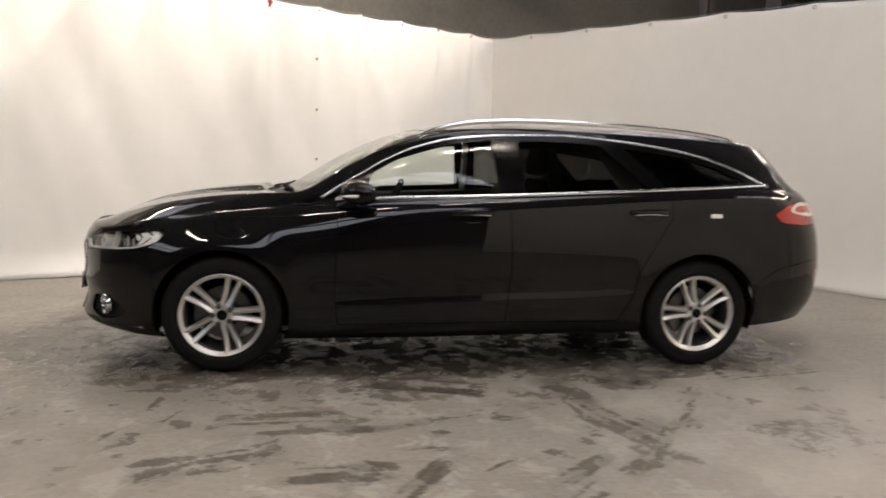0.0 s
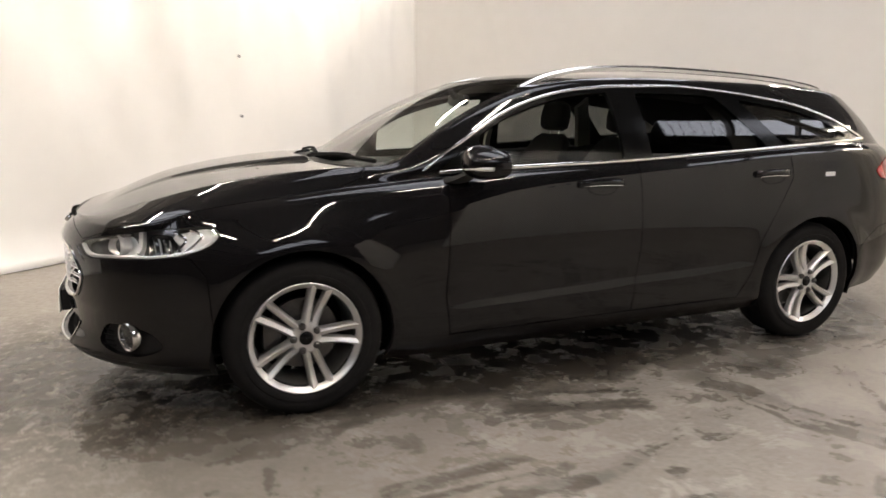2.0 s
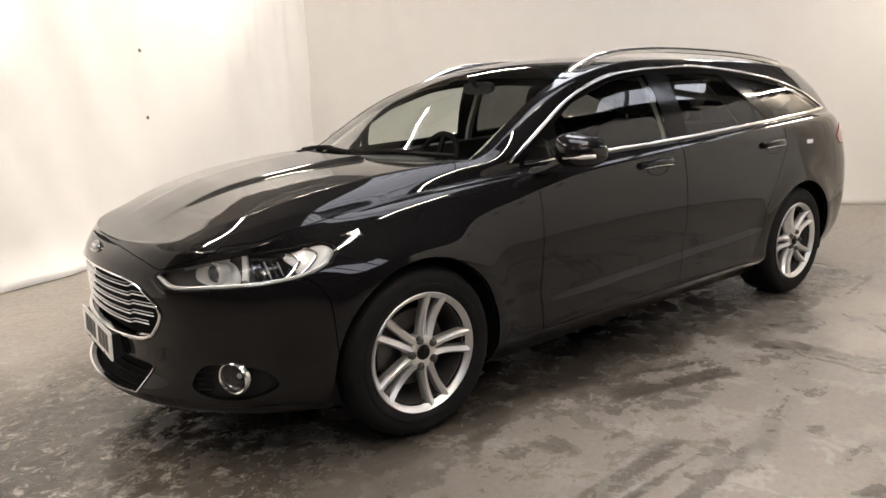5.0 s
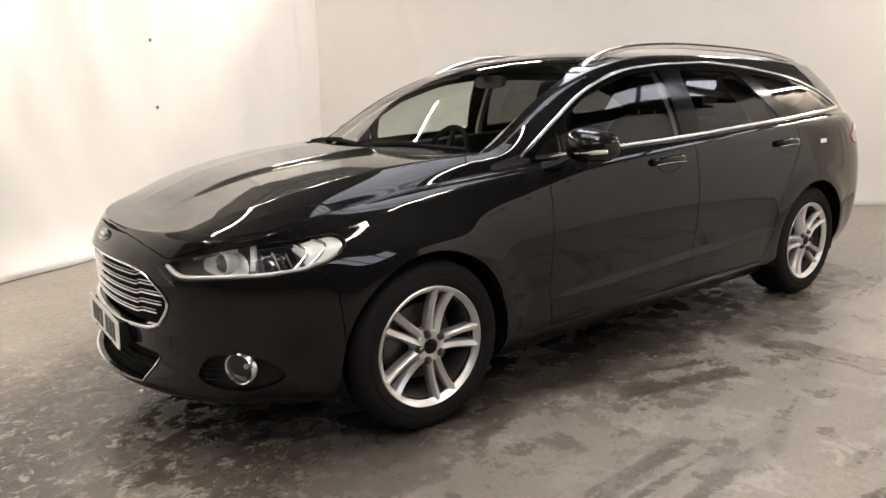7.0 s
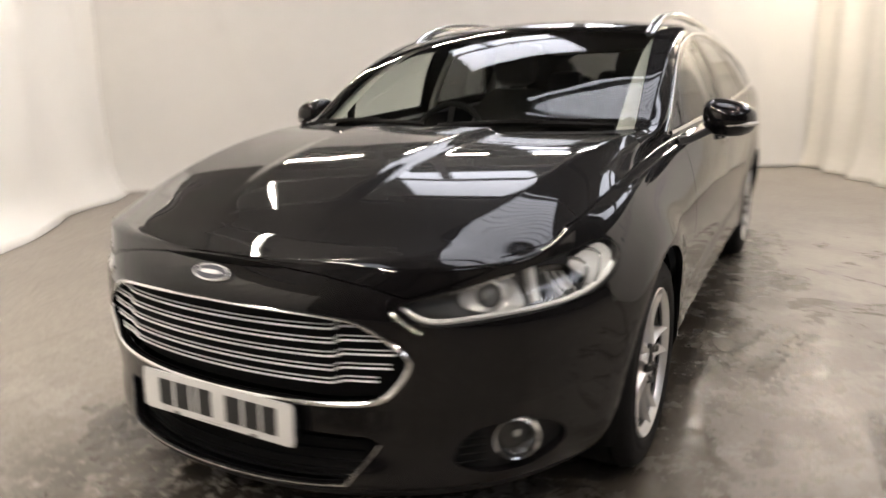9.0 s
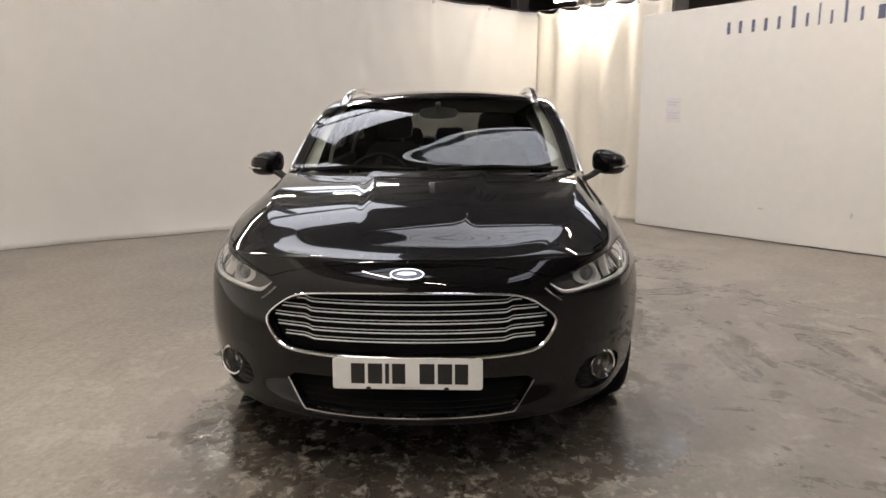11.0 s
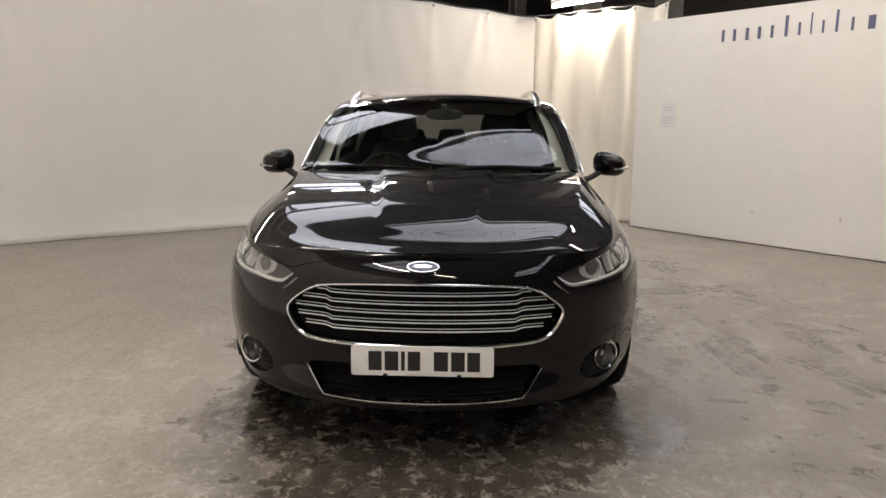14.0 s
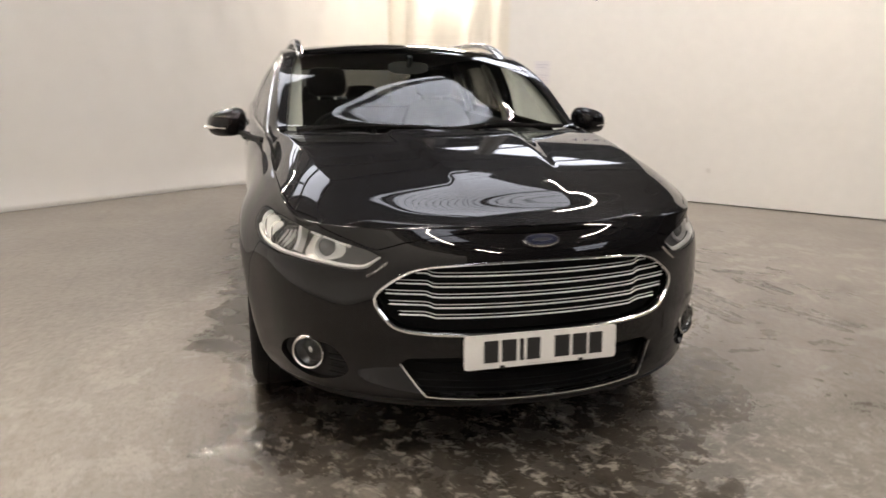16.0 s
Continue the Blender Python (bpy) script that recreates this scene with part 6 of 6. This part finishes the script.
def headlamp(sgn):
    """Dark inner housing, a ringed projector, a bright upright fin, a white rear reflector and the light guide along the foot."""
    side = "left" if sgn < 0 else "right"
    back = panel("headlamp", {"headlamp"}, LAMPDARK, car, side, "clear headlamp with a bright rear reflector and dark inner housing", gap=0.003, flange=0, sink=0.042)
    panel("lens", {"headlamp"}, LENS, back, side, "clear polycarbonate lens", gap=0.002, flange=0, sink=0.0).visible_shadow = False
    rim = outline(round_corners(HEADLAMP, 0.012, 2), ALL, -0.5, 4.0, False)
    p, n = on_skin(rim, -0.022, sgn)
    bm = bmesh.new()
    add_sweep(bm, p, [(-0.003, -0.035), (-0.003, 0.02), (0.003, 0.02), (0.003, -0.035)], [tuple(v) for v in n], True)
    part("housing_wall", bm, PLASTIC, back)
    guide = [(-0.006, -0.01), (-0.006, 0.003), (0, 0.006), (0.006, 0.003), (0.006, -0.01)]
    lamp_strip("light_guide", [(-2.236, 0.488, 0.708), (-2.222, 0.534, 0.684), (-2.196, 0.582, 0.678), (-2.105, 0.695, 0.687), (-1.989, 0.786, 0.694), (-1.894, 0.834, 0.708),
                               (-1.822, 0.854, 0.729), (-1.780, 0.858, 0.750)], 0.012, guide, LIGHTGUIDE, back, sgn, "bright lower light guide", 44)
    lamp_strip("bright_tab", [(-2.252, 0.470, 0.700), (-2.245, 0.501, 0.676), (-2.233, 0.532, 0.655)], -0.001, [(-0.005, -0.002), (0, 0.004), (0.005, -0.002)], CHROME, back, sgn, "small chrome tab at the lamp's corner", 10)
    # rear reflector with two folded facets
    wing = lamp_piece("rear_reflector", [(-1.915, 0.795, 0.778), (-1.82, 0.808, 0.797), (-1.772, 0.824, 0.799), (-1.750, 0.848, 0.778), (-1.778, 0.856, 0.748), (-1.825, 0.850, 0.730), (-1.880, 0.832, 0.715), (-1.895, 0.822, 0.745)],
                      0.020, LIGHTGUIDE, back, sgn, "white rear reflector", -0.004)
    fin = [(-0.007, -0.008), (-0.005, 0.003), (0.0, 0.006), (0.005, 0.003), (0.007, -0.008)]
    lamp_strip("facet", [(-1.845, 0.800, 0.796), (-1.808, 0.832, 0.780), (-1.835, 0.842, 0.748), (-1.872, 0.838, 0.716)], 0.014, fin, REFLECTOR, wing, sgn)
    lamp_strip("facet", [(-1.905, 0.790, 0.786), (-1.868, 0.815, 0.765), (-1.895, 0.828, 0.735), (-1.925, 0.822, 0.704)], 0.016, fin, CHROME, wing, sgn)
    # ribbed bowl between projector and reflector
    bowl = lamp_piece("indicator_bowl", [(-2.005, 0.735, 0.772), (-1.925, 0.775, 0.775), (-1.905, 0.810, 0.745), (-1.930, 0.818, 0.708), (-2.005, 0.775, 0.700), (-2.015, 0.755, 0.735)], 0.030, FOGBOWL, back, sgn, "smoked ribbed bowl", 0.012)
    for k in range(4):
        a_ = np.array((-1.995 + 0.019 * k, 0.748 + 0.013 * k, 0.764))
        b_ = np.array((-1.985 + 0.019 * k, 0.786 + 0.011 * k, 0.706 + 0.002 * k))
        lamp_strip("rib", [a_, (a_ + b_) / 2, b_], 0.032, [(-0.004, -0.006), (0.0, 0.005), (0.004, -0.006)], LAMPGREY if k % 2 else REFLECTOR, bowl, sgn, n=6)
    lamp_strip("upright_fin", [(-2.022, 0.720, 0.782), (-2.026, 0.728, 0.745), (-2.034, 0.738, 0.700)], 0.012, [(-0.010, -0.02), (-0.008, 0.004), (0.008, 0.004), (0.010, -0.02)], LIGHTGUIDE, back, sgn, "bright upright fin", 8)
    lamp_strip("brow", [(-2.175, 0.575, 0.738), (-2.12, 0.635, 0.756), (-2.06, 0.690, 0.768)], 0.020, [(-0.008, -0.02), (-0.006, 0.004), (0.006, 0.004), (0.008, -0.02)], REFLECTOR, back, sgn, "chrome brow", 10)
    lamp_piece("inner_reflector", [(-2.150, 0.608, 0.742), (-2.075, 0.680, 0.762), (-2.050, 0.716, 0.735), (-2.060, 0.725, 0.698), (-2.130, 0.665, 0.690), (-2.165, 0.615, 0.710)], 0.036, LAMPGREY, back, sgn, "grey inner reflector", 0.01)
    cwk = flat([(-2.115, 0.655, 0.726)], ALL, -0.5, 4.0)
    p, n = on_skin(cwk, -0.034, sgn)
    axis = Vector((-0.93, sgn * 0.36, 0.05)).normalized()
    m = Matrix.Translation(Vector(p[0])) @ axis.to_track_quat("Z", "Y").to_matrix().to_4x4()
    rad = 0.040
    bm = bmesh.new()
    add_lathe(bm, [(rad * 0.84, -0.03), (rad * 0.88, 0.008), (rad * 1.0, 0.014), (rad * 1.12, 0.010), (rad * 1.2, -0.03)], 36, "z")
    bmesh.ops.transform(bm, matrix=m, verts=bm.verts)
    part("projector", bm, LIGHTGUIDE, back, "bright projector ring")
    bm = bmesh.new()
    add_lathe(bm, [(0.0005, 0.018), (rad * 0.4, 0.014), (rad * 0.75, 0.003), (rad * 0.87, -0.012)], 28, "z")
    bmesh.ops.transform(bm, matrix=m, verts=bm.verts)
    part("projector_lens", bm, mat("projector_glass", (0.10, 0.105, 0.11), 0.06, 0.0, coat=1.0), back, "dark glass projector lens")
    return back


mirrored(headlamp)


def tail_lamp(sgn):
    side = "left" if sgn < 0 else "right"
    t = panel("tail_lamp", {"taillamp"}, REDLENS, car, side, "red tail lamp with a clear section", gap=0.002, flange=0.01, sink=-0.004)
    cwk = flat(np.array([(2.04, 0.86, 0.985), (2.10, 0.83, 0.955), (2.22, 0.78, 0.945), (2.30, 0.70, 0.97), (2.24, 0.745, 1.03), (2.12, 0.81, 1.035)]), ALL, -0.5, 4.0)
    p, n = on_skin(smooth_line(cwk, 24, True), 0.007, sgn)
    bm = bmesh.new()
    c = bm.verts.new(tuple(p.mean(0) + n.mean(0) * 0.006))
    ring = [bm.verts.new(tuple(v)) for v in p]
    base = [bm.verts.new(tuple(v - w * 0.006)) for v, w in zip(p, n)]
    for i in range(24):
        bm.faces.new((ring[i], ring[(i + 1) % 24], c))
        bm.faces.new((base[i], base[(i + 1) % 24], ring[(i + 1) % 24], ring[i]))
    bmesh.ops.recalc_face_normals(bm, faces=bm.faces)
    part("clear_section", bm, WHITELENS, t, "clear reversing lens")
    return t


mirrored(tail_lamp)


def rear_reflector(sgn):
    """A low red reflector let into the corner of the rear bumper."""
    cw = flat(smooth_line([(2.27, 0.790, 0.585), (2.34, 0.735, 0.588), (2.40, 0.660, 0.592)], 12), ALL, 2.0, 5.0)
    p, n = on_skin(cw, 0.0, sgn)
    bm = bmesh.new()
    add_sweep(bm, p, [(-0.014, -0.004), (-0.012, 0.003), (0.012, 0.003), (0.014, -0.004)], [tuple(v) for v in n])
    return part("rear_reflector", bm, REDLENS, car, "dark red bumper reflector")


mirrored(rear_reflector)


# ---------------------------------------------------------------- the car: cabin
def skin_patch(name, x0, x1, w0, w1, nx, nw, sink, material, parent, label="", sgn=0):
    """A patch of the skin drawn inward, as lining. sgn 0: across the whole car."""
    bm = bmesh.new()
    cs = np.interp(np.linspace(x0, x1, nx), WAIST[:, 0], np.arange(NC) / (NC - 1) * CS)
    for s_ in ((1, -1) if sgn == 0 else (sgn,)):
        rows = []
        for w in np.linspace(w0, w1, nw):
            p, n = on_skin(np.stack([cs, np.full(nx, w * VS)], 1), -sink, s_)
            rows.append([bm.verts.new(tuple(v)) for v in p])
        for k in range(nw - 1):
            for i in range(nx - 1):
                bm.faces.new((rows[k][i], rows[k][i + 1], rows[k + 1][i + 1], rows[k + 1][i]))
    bmesh.ops.remove_doubles(bm, verts=bm.verts, dist=1e-4)
    bmesh.ops.recalc_face_normals(bm, faces=bm.faces)
    return part(name, bm, material, parent, label)


skin_patch("headlining", 0.0, 1.9, -2.0, -0.98, 30, 16, 0.04, LINER, car, "pale grey headlining")
for sgn in (-1, 1):
    skin_patch("pillar_trim", -0.86, 0.02, -1.14, -0.93, 20, 5, 0.045, LINER, car, "pale pillar trim", sgn)
    bm = bmesh.new()
    q = smooth_line([(0.20, 0.80, 0.55), (0.21, 0.80, 0.98), (0.21, 0.735, 1.18), (0.20, 0.63, 1.36)], 14)
    add_sweep(bm, [(x, sgn * y, z) for x, y, z in q], [(-0.022, -0.01), (-0.018, 0.012), (0.018, 0.012), (0.022, -0.01)], [(0, -sgn, 0.3)] * 14)
    part("pillar_trim", bm, LINER, car, "pale pillar trim")
    bm = bmesh.new()
    q = smooth_line([(1.02, 0.80, 1.0), (0.97, 0.74, 1.16), (0.88, 0.63, 1.34)], 10)
    add_sweep(bm, [(x, sgn * y, z) for x, y, z in q], [(-0.07, -0.01), (-0.06, 0.012), (0.06, 0.012), (0.07, -0.01)], [(0, -sgn, 0.3)] * 10)
    part("pillar_trim", bm, LINER, car, "pale pillar trim")
    bm = bmesh.new()
    q = smooth_line([(-0.72, 0.775, 0.95), (0.0, 0.80, 0.985), (1.1, 0.80, 1.03)], 16)
    add_sweep(bm, [(x, sgn * y, z) for x, y, z in q], [(-0.03, -0.35), (-0.03, 0.0), (0.0, 0.012), (0.03, 0.0), (0.03, -0.35)], Vector((0, 0, 1)))
    part("door_lining", bm, DASH, car, "dark door lining")

bm = bmesh.new()
prof = [(-1.02, 0.945), (-0.85, 0.962), (-0.66, 0.955), (-0.57, 0.93), (-0.545, 0.86), (-0.60, 0.70), (-0.66, 0.45), (-1.02, 0.45)]
rows = []
for y in np.linspace(-0.72, 0.72, 25):
    hoodb = 0.035 * math.exp(-((y - 0.37) / 0.17) ** 4)
    rows.append([bm.verts.new((x + 0.10 * (y / 0.72) ** 2 * (x < -0.8), y, z + (hoodb if -0.9 < x < -0.55 and z > 0.9 else 0))) for x, z in prof])
for i in range(24):
    for k in range(len(prof) - 1):
        bm.faces.new((rows[i][k], rows[i + 1][k], rows[i + 1][k + 1], rows[i][k + 1]))
bmesh.ops.recalc_face_normals(bm, faces=bm.faces)
part("dashboard", bm, DASH, car, "black dashboard")

wheel_m = Matrix.Translation((-0.40, 0.37, 0.905)) @ Matrix.Rotation(radians(-65), 4, "Y")
bm = bmesh.new()
add_lathe(bm, [(0.187 + 0.0155 * math.cos(a), 0.0155 * math.sin(a)) for a in [2 * math.pi * i / 10 for i in range(11)]], 44, "z")
add_lathe(bm, [(0.0005, 0.02), (0.05, 0.018), (0.072, 0.005), (0.075, -0.03)], 24, "z")
for a in (0.0, math.pi, -math.pi / 2):
    m = Matrix.Rotation(a + radians(90), 4, "Z")
    add_box(bm, (0.05, -0.018, -0.012), (0.18, 0.018, 0.008), 0.005, m)
bmesh.ops.transform(bm, matrix=wheel_m, verts=bm.verts)
part("steering_wheel", bm, RUBBER, car, "black steering wheel")
bm = bmesh.new()
add_sweep(bm, [(-0.42, 0.37, 0.92), (-0.70, 0.37, 0.80)], tube_section(0.035, 10), Vector((0, 0, 1)))
part("steering_column", bm, DASH, car)


def cushion(bm, path, widths, thick):
    """A padded form: a rounded slab that follows a path in side view."""
    rings = []
    n = len(path)
    for i, (x, z) in enumerate(path):
        a, b = path[max(i - 1, 0)], path[min(i + 1, n - 1)]
        d = Vector((b[0] - a[0], 0, b[1] - a[1])).normalized()
        up = Vector((-d.z, 0, d.x))
        ring = []
        w, t = widths[i], thick[i]
        for k in range(16):
            q = 2 * math.pi * k / 16
            cx, cy = math.copysign(abs(math.cos(q)) ** 0.55, math.cos(q)), math.copysign(abs(math.sin(q)) ** 0.6, math.sin(q))
            ring.append(bm.verts.new(Vector((x, cx * w, z)) + up * (cy * t + 0.02 * abs(cx) ** 3)))
        rings.append(ring)
    for i in range(n - 1):
        for k in range(16):
            bm.faces.new((rings[i][k], rings[i][(k + 1) % 16], rings[i + 1][(k + 1) % 16], rings[i + 1][k]))
    bm.faces.new(rings[0])
    bm.faces.new(rings[-1])
    bmesh.ops.recalc_face_normals(bm, faces=bm.faces)


def front_seat(y):
    bm = bmesh.new()
    cushion(bm, [(-0.22, 0.50), (-0.18, 0.53), (0.05, 0.53), (0.28, 0.49), (0.34, 0.47)], [0.22, 0.25, 0.26, 0.25, 0.2], [0.04, 0.07, 0.08, 0.07, 0.03])
    bmesh.ops.transform(bm, matrix=Matrix.Translation((0, y, 0)), verts=bm.verts)
    seat = part("front_seat", bm, CLOTH, car, "charcoal cloth front seat")
    bm = bmesh.new()
    cushion(bm, [(0.28, 0.48), (0.32, 0.60), (0.38, 0.80), (0.45, 0.98), (0.50, 1.08), (0.515, 1.12)], [0.22, 0.25, 0.26, 0.24, 0.19, 0.13], [0.05, 0.08, 0.075, 0.06, 0.045, 0.02])
    bmesh.ops.transform(bm, matrix=Matrix.Translation((0, y, 0)), verts=bm.verts)
    part("backrest", bm, CLOTH, seat)
    bm = bmesh.new()
    cushion(bm, [(0.505, 1.15), (0.51, 1.17), (0.52, 1.24), (0.53, 1.31), (0.535, 1.33)], [0.09, 0.125, 0.135, 0.12, 0.08], [0.03, 0.05, 0.055, 0.045, 0.02])
    bmesh.ops.transform(bm, matrix=Matrix.Translation((0, y, 0)), verts=bm.verts)
    part("headrest", bm, CLOTH, seat)
    for dy in (-0.055, 0.055):
        bm = bmesh.new()
        add_sweep(bm, [(0.495, y + dy, 1.06), (0.512, y + dy, 1.18)], tube_section(0.006, 8), Vector((1, 0, 0)))
        part("headrest_post", bm, CHROME, seat, "chrome post")


front_seat(-0.37)
front_seat(0.37)
bm = bmesh.new()
cushion(bm, [(0.82, 0.50), (0.88, 0.54), (1.10, 0.53), (1.30, 0.48)], [0.60, 0.63, 0.64, 0.60], [0.04, 0.08, 0.09, 0.06])
bench = part("rear_seat", bm, CLOTH, car, "charcoal cloth rear bench")
bm = bmesh.new()
cushion(bm, [(1.20, 0.48), (1.26, 0.65), (1.36, 0.90), (1.41, 1.02), (1.42, 1.05)], [0.60, 0.63, 0.64, 0.62, 0.55], [0.06, 0.09, 0.08, 0.06, 0.02])
part("backrest", bm, CLOTH, bench)
for y in (-0.36, 0.0, 0.36):
    bm = bmesh.new()
    cushion(bm, [(1.41, 1.06), (1.415, 1.08), (1.43, 1.14), (1.44, 1.20), (1.445, 1.215)], [0.09, 0.12, 0.13, 0.11, 0.07], [0.02, 0.04, 0.045, 0.04, 0.015])
    bmesh.ops.transform(bm, matrix=Matrix.Translation((0, y, 0)), verts=bm.verts)
    part("headrest", bm, CLOTH, bench)
bm = bmesh.new()
add_box(bm, (1.46, -0.62, 1.015), (2.15, 0.62, 1.03), 0.006)
part("load_cover", bm, DASH, car, "black load cover")
bm = bmesh.new()
add_box(bm, (-1.0, -0.76, 0.30), (2.1, 0.76, 0.34), 0.01)
part("cabin_floor", bm, DASH, car)

# inner mirror
bm = bmesh.new()
add_prism(bm, [(0.115 * math.copysign(abs(math.cos(a)) ** 0.7, math.cos(a)), 0.034 * math.copysign(abs(math.sin(a)) ** 0.7, math.sin(a))) for a in [2 * math.pi * i / 24 for i in range(24)]], 0.03,
          Matrix.Translation((-0.345, 0.0, 1.325)) @ Matrix.Rotation(radians(90), 4, "Y") @ Matrix.Rotation(radians(90), 4, "Z"))
inner = part("inner_mirror", bm, DASH, car, "black inner mirror")
bm = bmesh.new()
add_sweep(bm, [(-0.375, 0, 1.335), (-0.40, 0, 1.36), (-0.415, 0, 1.385)], tube_section(0.016, 8), Vector((1, 0, 0)))
part("mirror_stalk", bm, DASH, inner)

# wipers lie along the foot of the windscreen
for a_, b_, sg in ((0.62, 0.06, 1), (0.0, 0.60, -1)):
    ys = np.linspace(a_, b_, 14)
    cs, pts, ups_ = [], [], []
    for i, y in enumerate(ys):
        t = i / 13
        w = -2.0 + abs(y) / 0.69
        xw = -0.925 + 0.026 * math.sin(math.pi * t) + 0.010 * t
        c = np.interp(xw, WAIST[:, 0], np.arange(NC) / (NC - 1) * CS)
        p, n = on_skin(np.array([(c, w * VS)]), 0.009, sg)
        pts.append(p[0])
        ups_.append(tuple(n[0]))
    bm = bmesh.new()
    add_sweep(bm, pts, [(-0.005, -0.012), (-0.008, 0.002), (0, 0.008), (0.008, 0.002), (0.005, -0.012)], ups_)
    wiper = part("wiper", bm, RUBBER, car, "black wiper blade")
    arm = [pts[0] + np.array((-0.05, 0.0, -0.01)), pts[2] + np.array((-0.03, 0, 0.0)), pts[5] + np.array((-0.012, 0, 0.006)), pts[8] + np.array((0, 0, 0.008))]
    bm = bmesh.new()
    add_sweep(bm, smooth_line(arm, 10), [(-0.008, -0.006), (-0.006, 0.006), (0.006, 0.006), (0.008, -0.006)], Vector((0, 0, 1)), scale=[1.5, 1.4, 1.2, 1.1, 1.0, 1.0, 0.9, 0.9, 0.8, 0.7])
    part("wiper_arm", bm, RUBBER, wiper)

# small labels: an inspection sticker on the rear quarter, a plate behind the windscreen
cw = flat([(1.465, 0, 0.928), (1.537, 0, 0.928), (1.537, 0, 0.952), (1.465, 0, 0.952)], XZ, 0.0, 3.0)
p, n = on_skin(cw, 0.0022, -1)
bm = bmesh.new()
up_ = [bm.verts.new(tuple(v)) for v in p]
dn_ = [bm.verts.new(tuple(v - w * 0.002)) for v, w in zip(p, n)]
bm.faces.new(up_)
for i in range(4):
    bm.faces.new((up_[i], up_[(i + 1) % 4], dn_[(i + 1) % 4], dn_[i]))
bmesh.ops.recalc_face_normals(bm, faces=bm.faces)
part("sticker", bm, PAPER, car, "small white paper sticker", smooth=False)
bm = bmesh.new()
add_box(bm, (-0.945, 0.64, 0.983), (-0.925, 0.73, 0.990), 0.001)
part("chassis_label", bm, PAPER, car, "small white label")
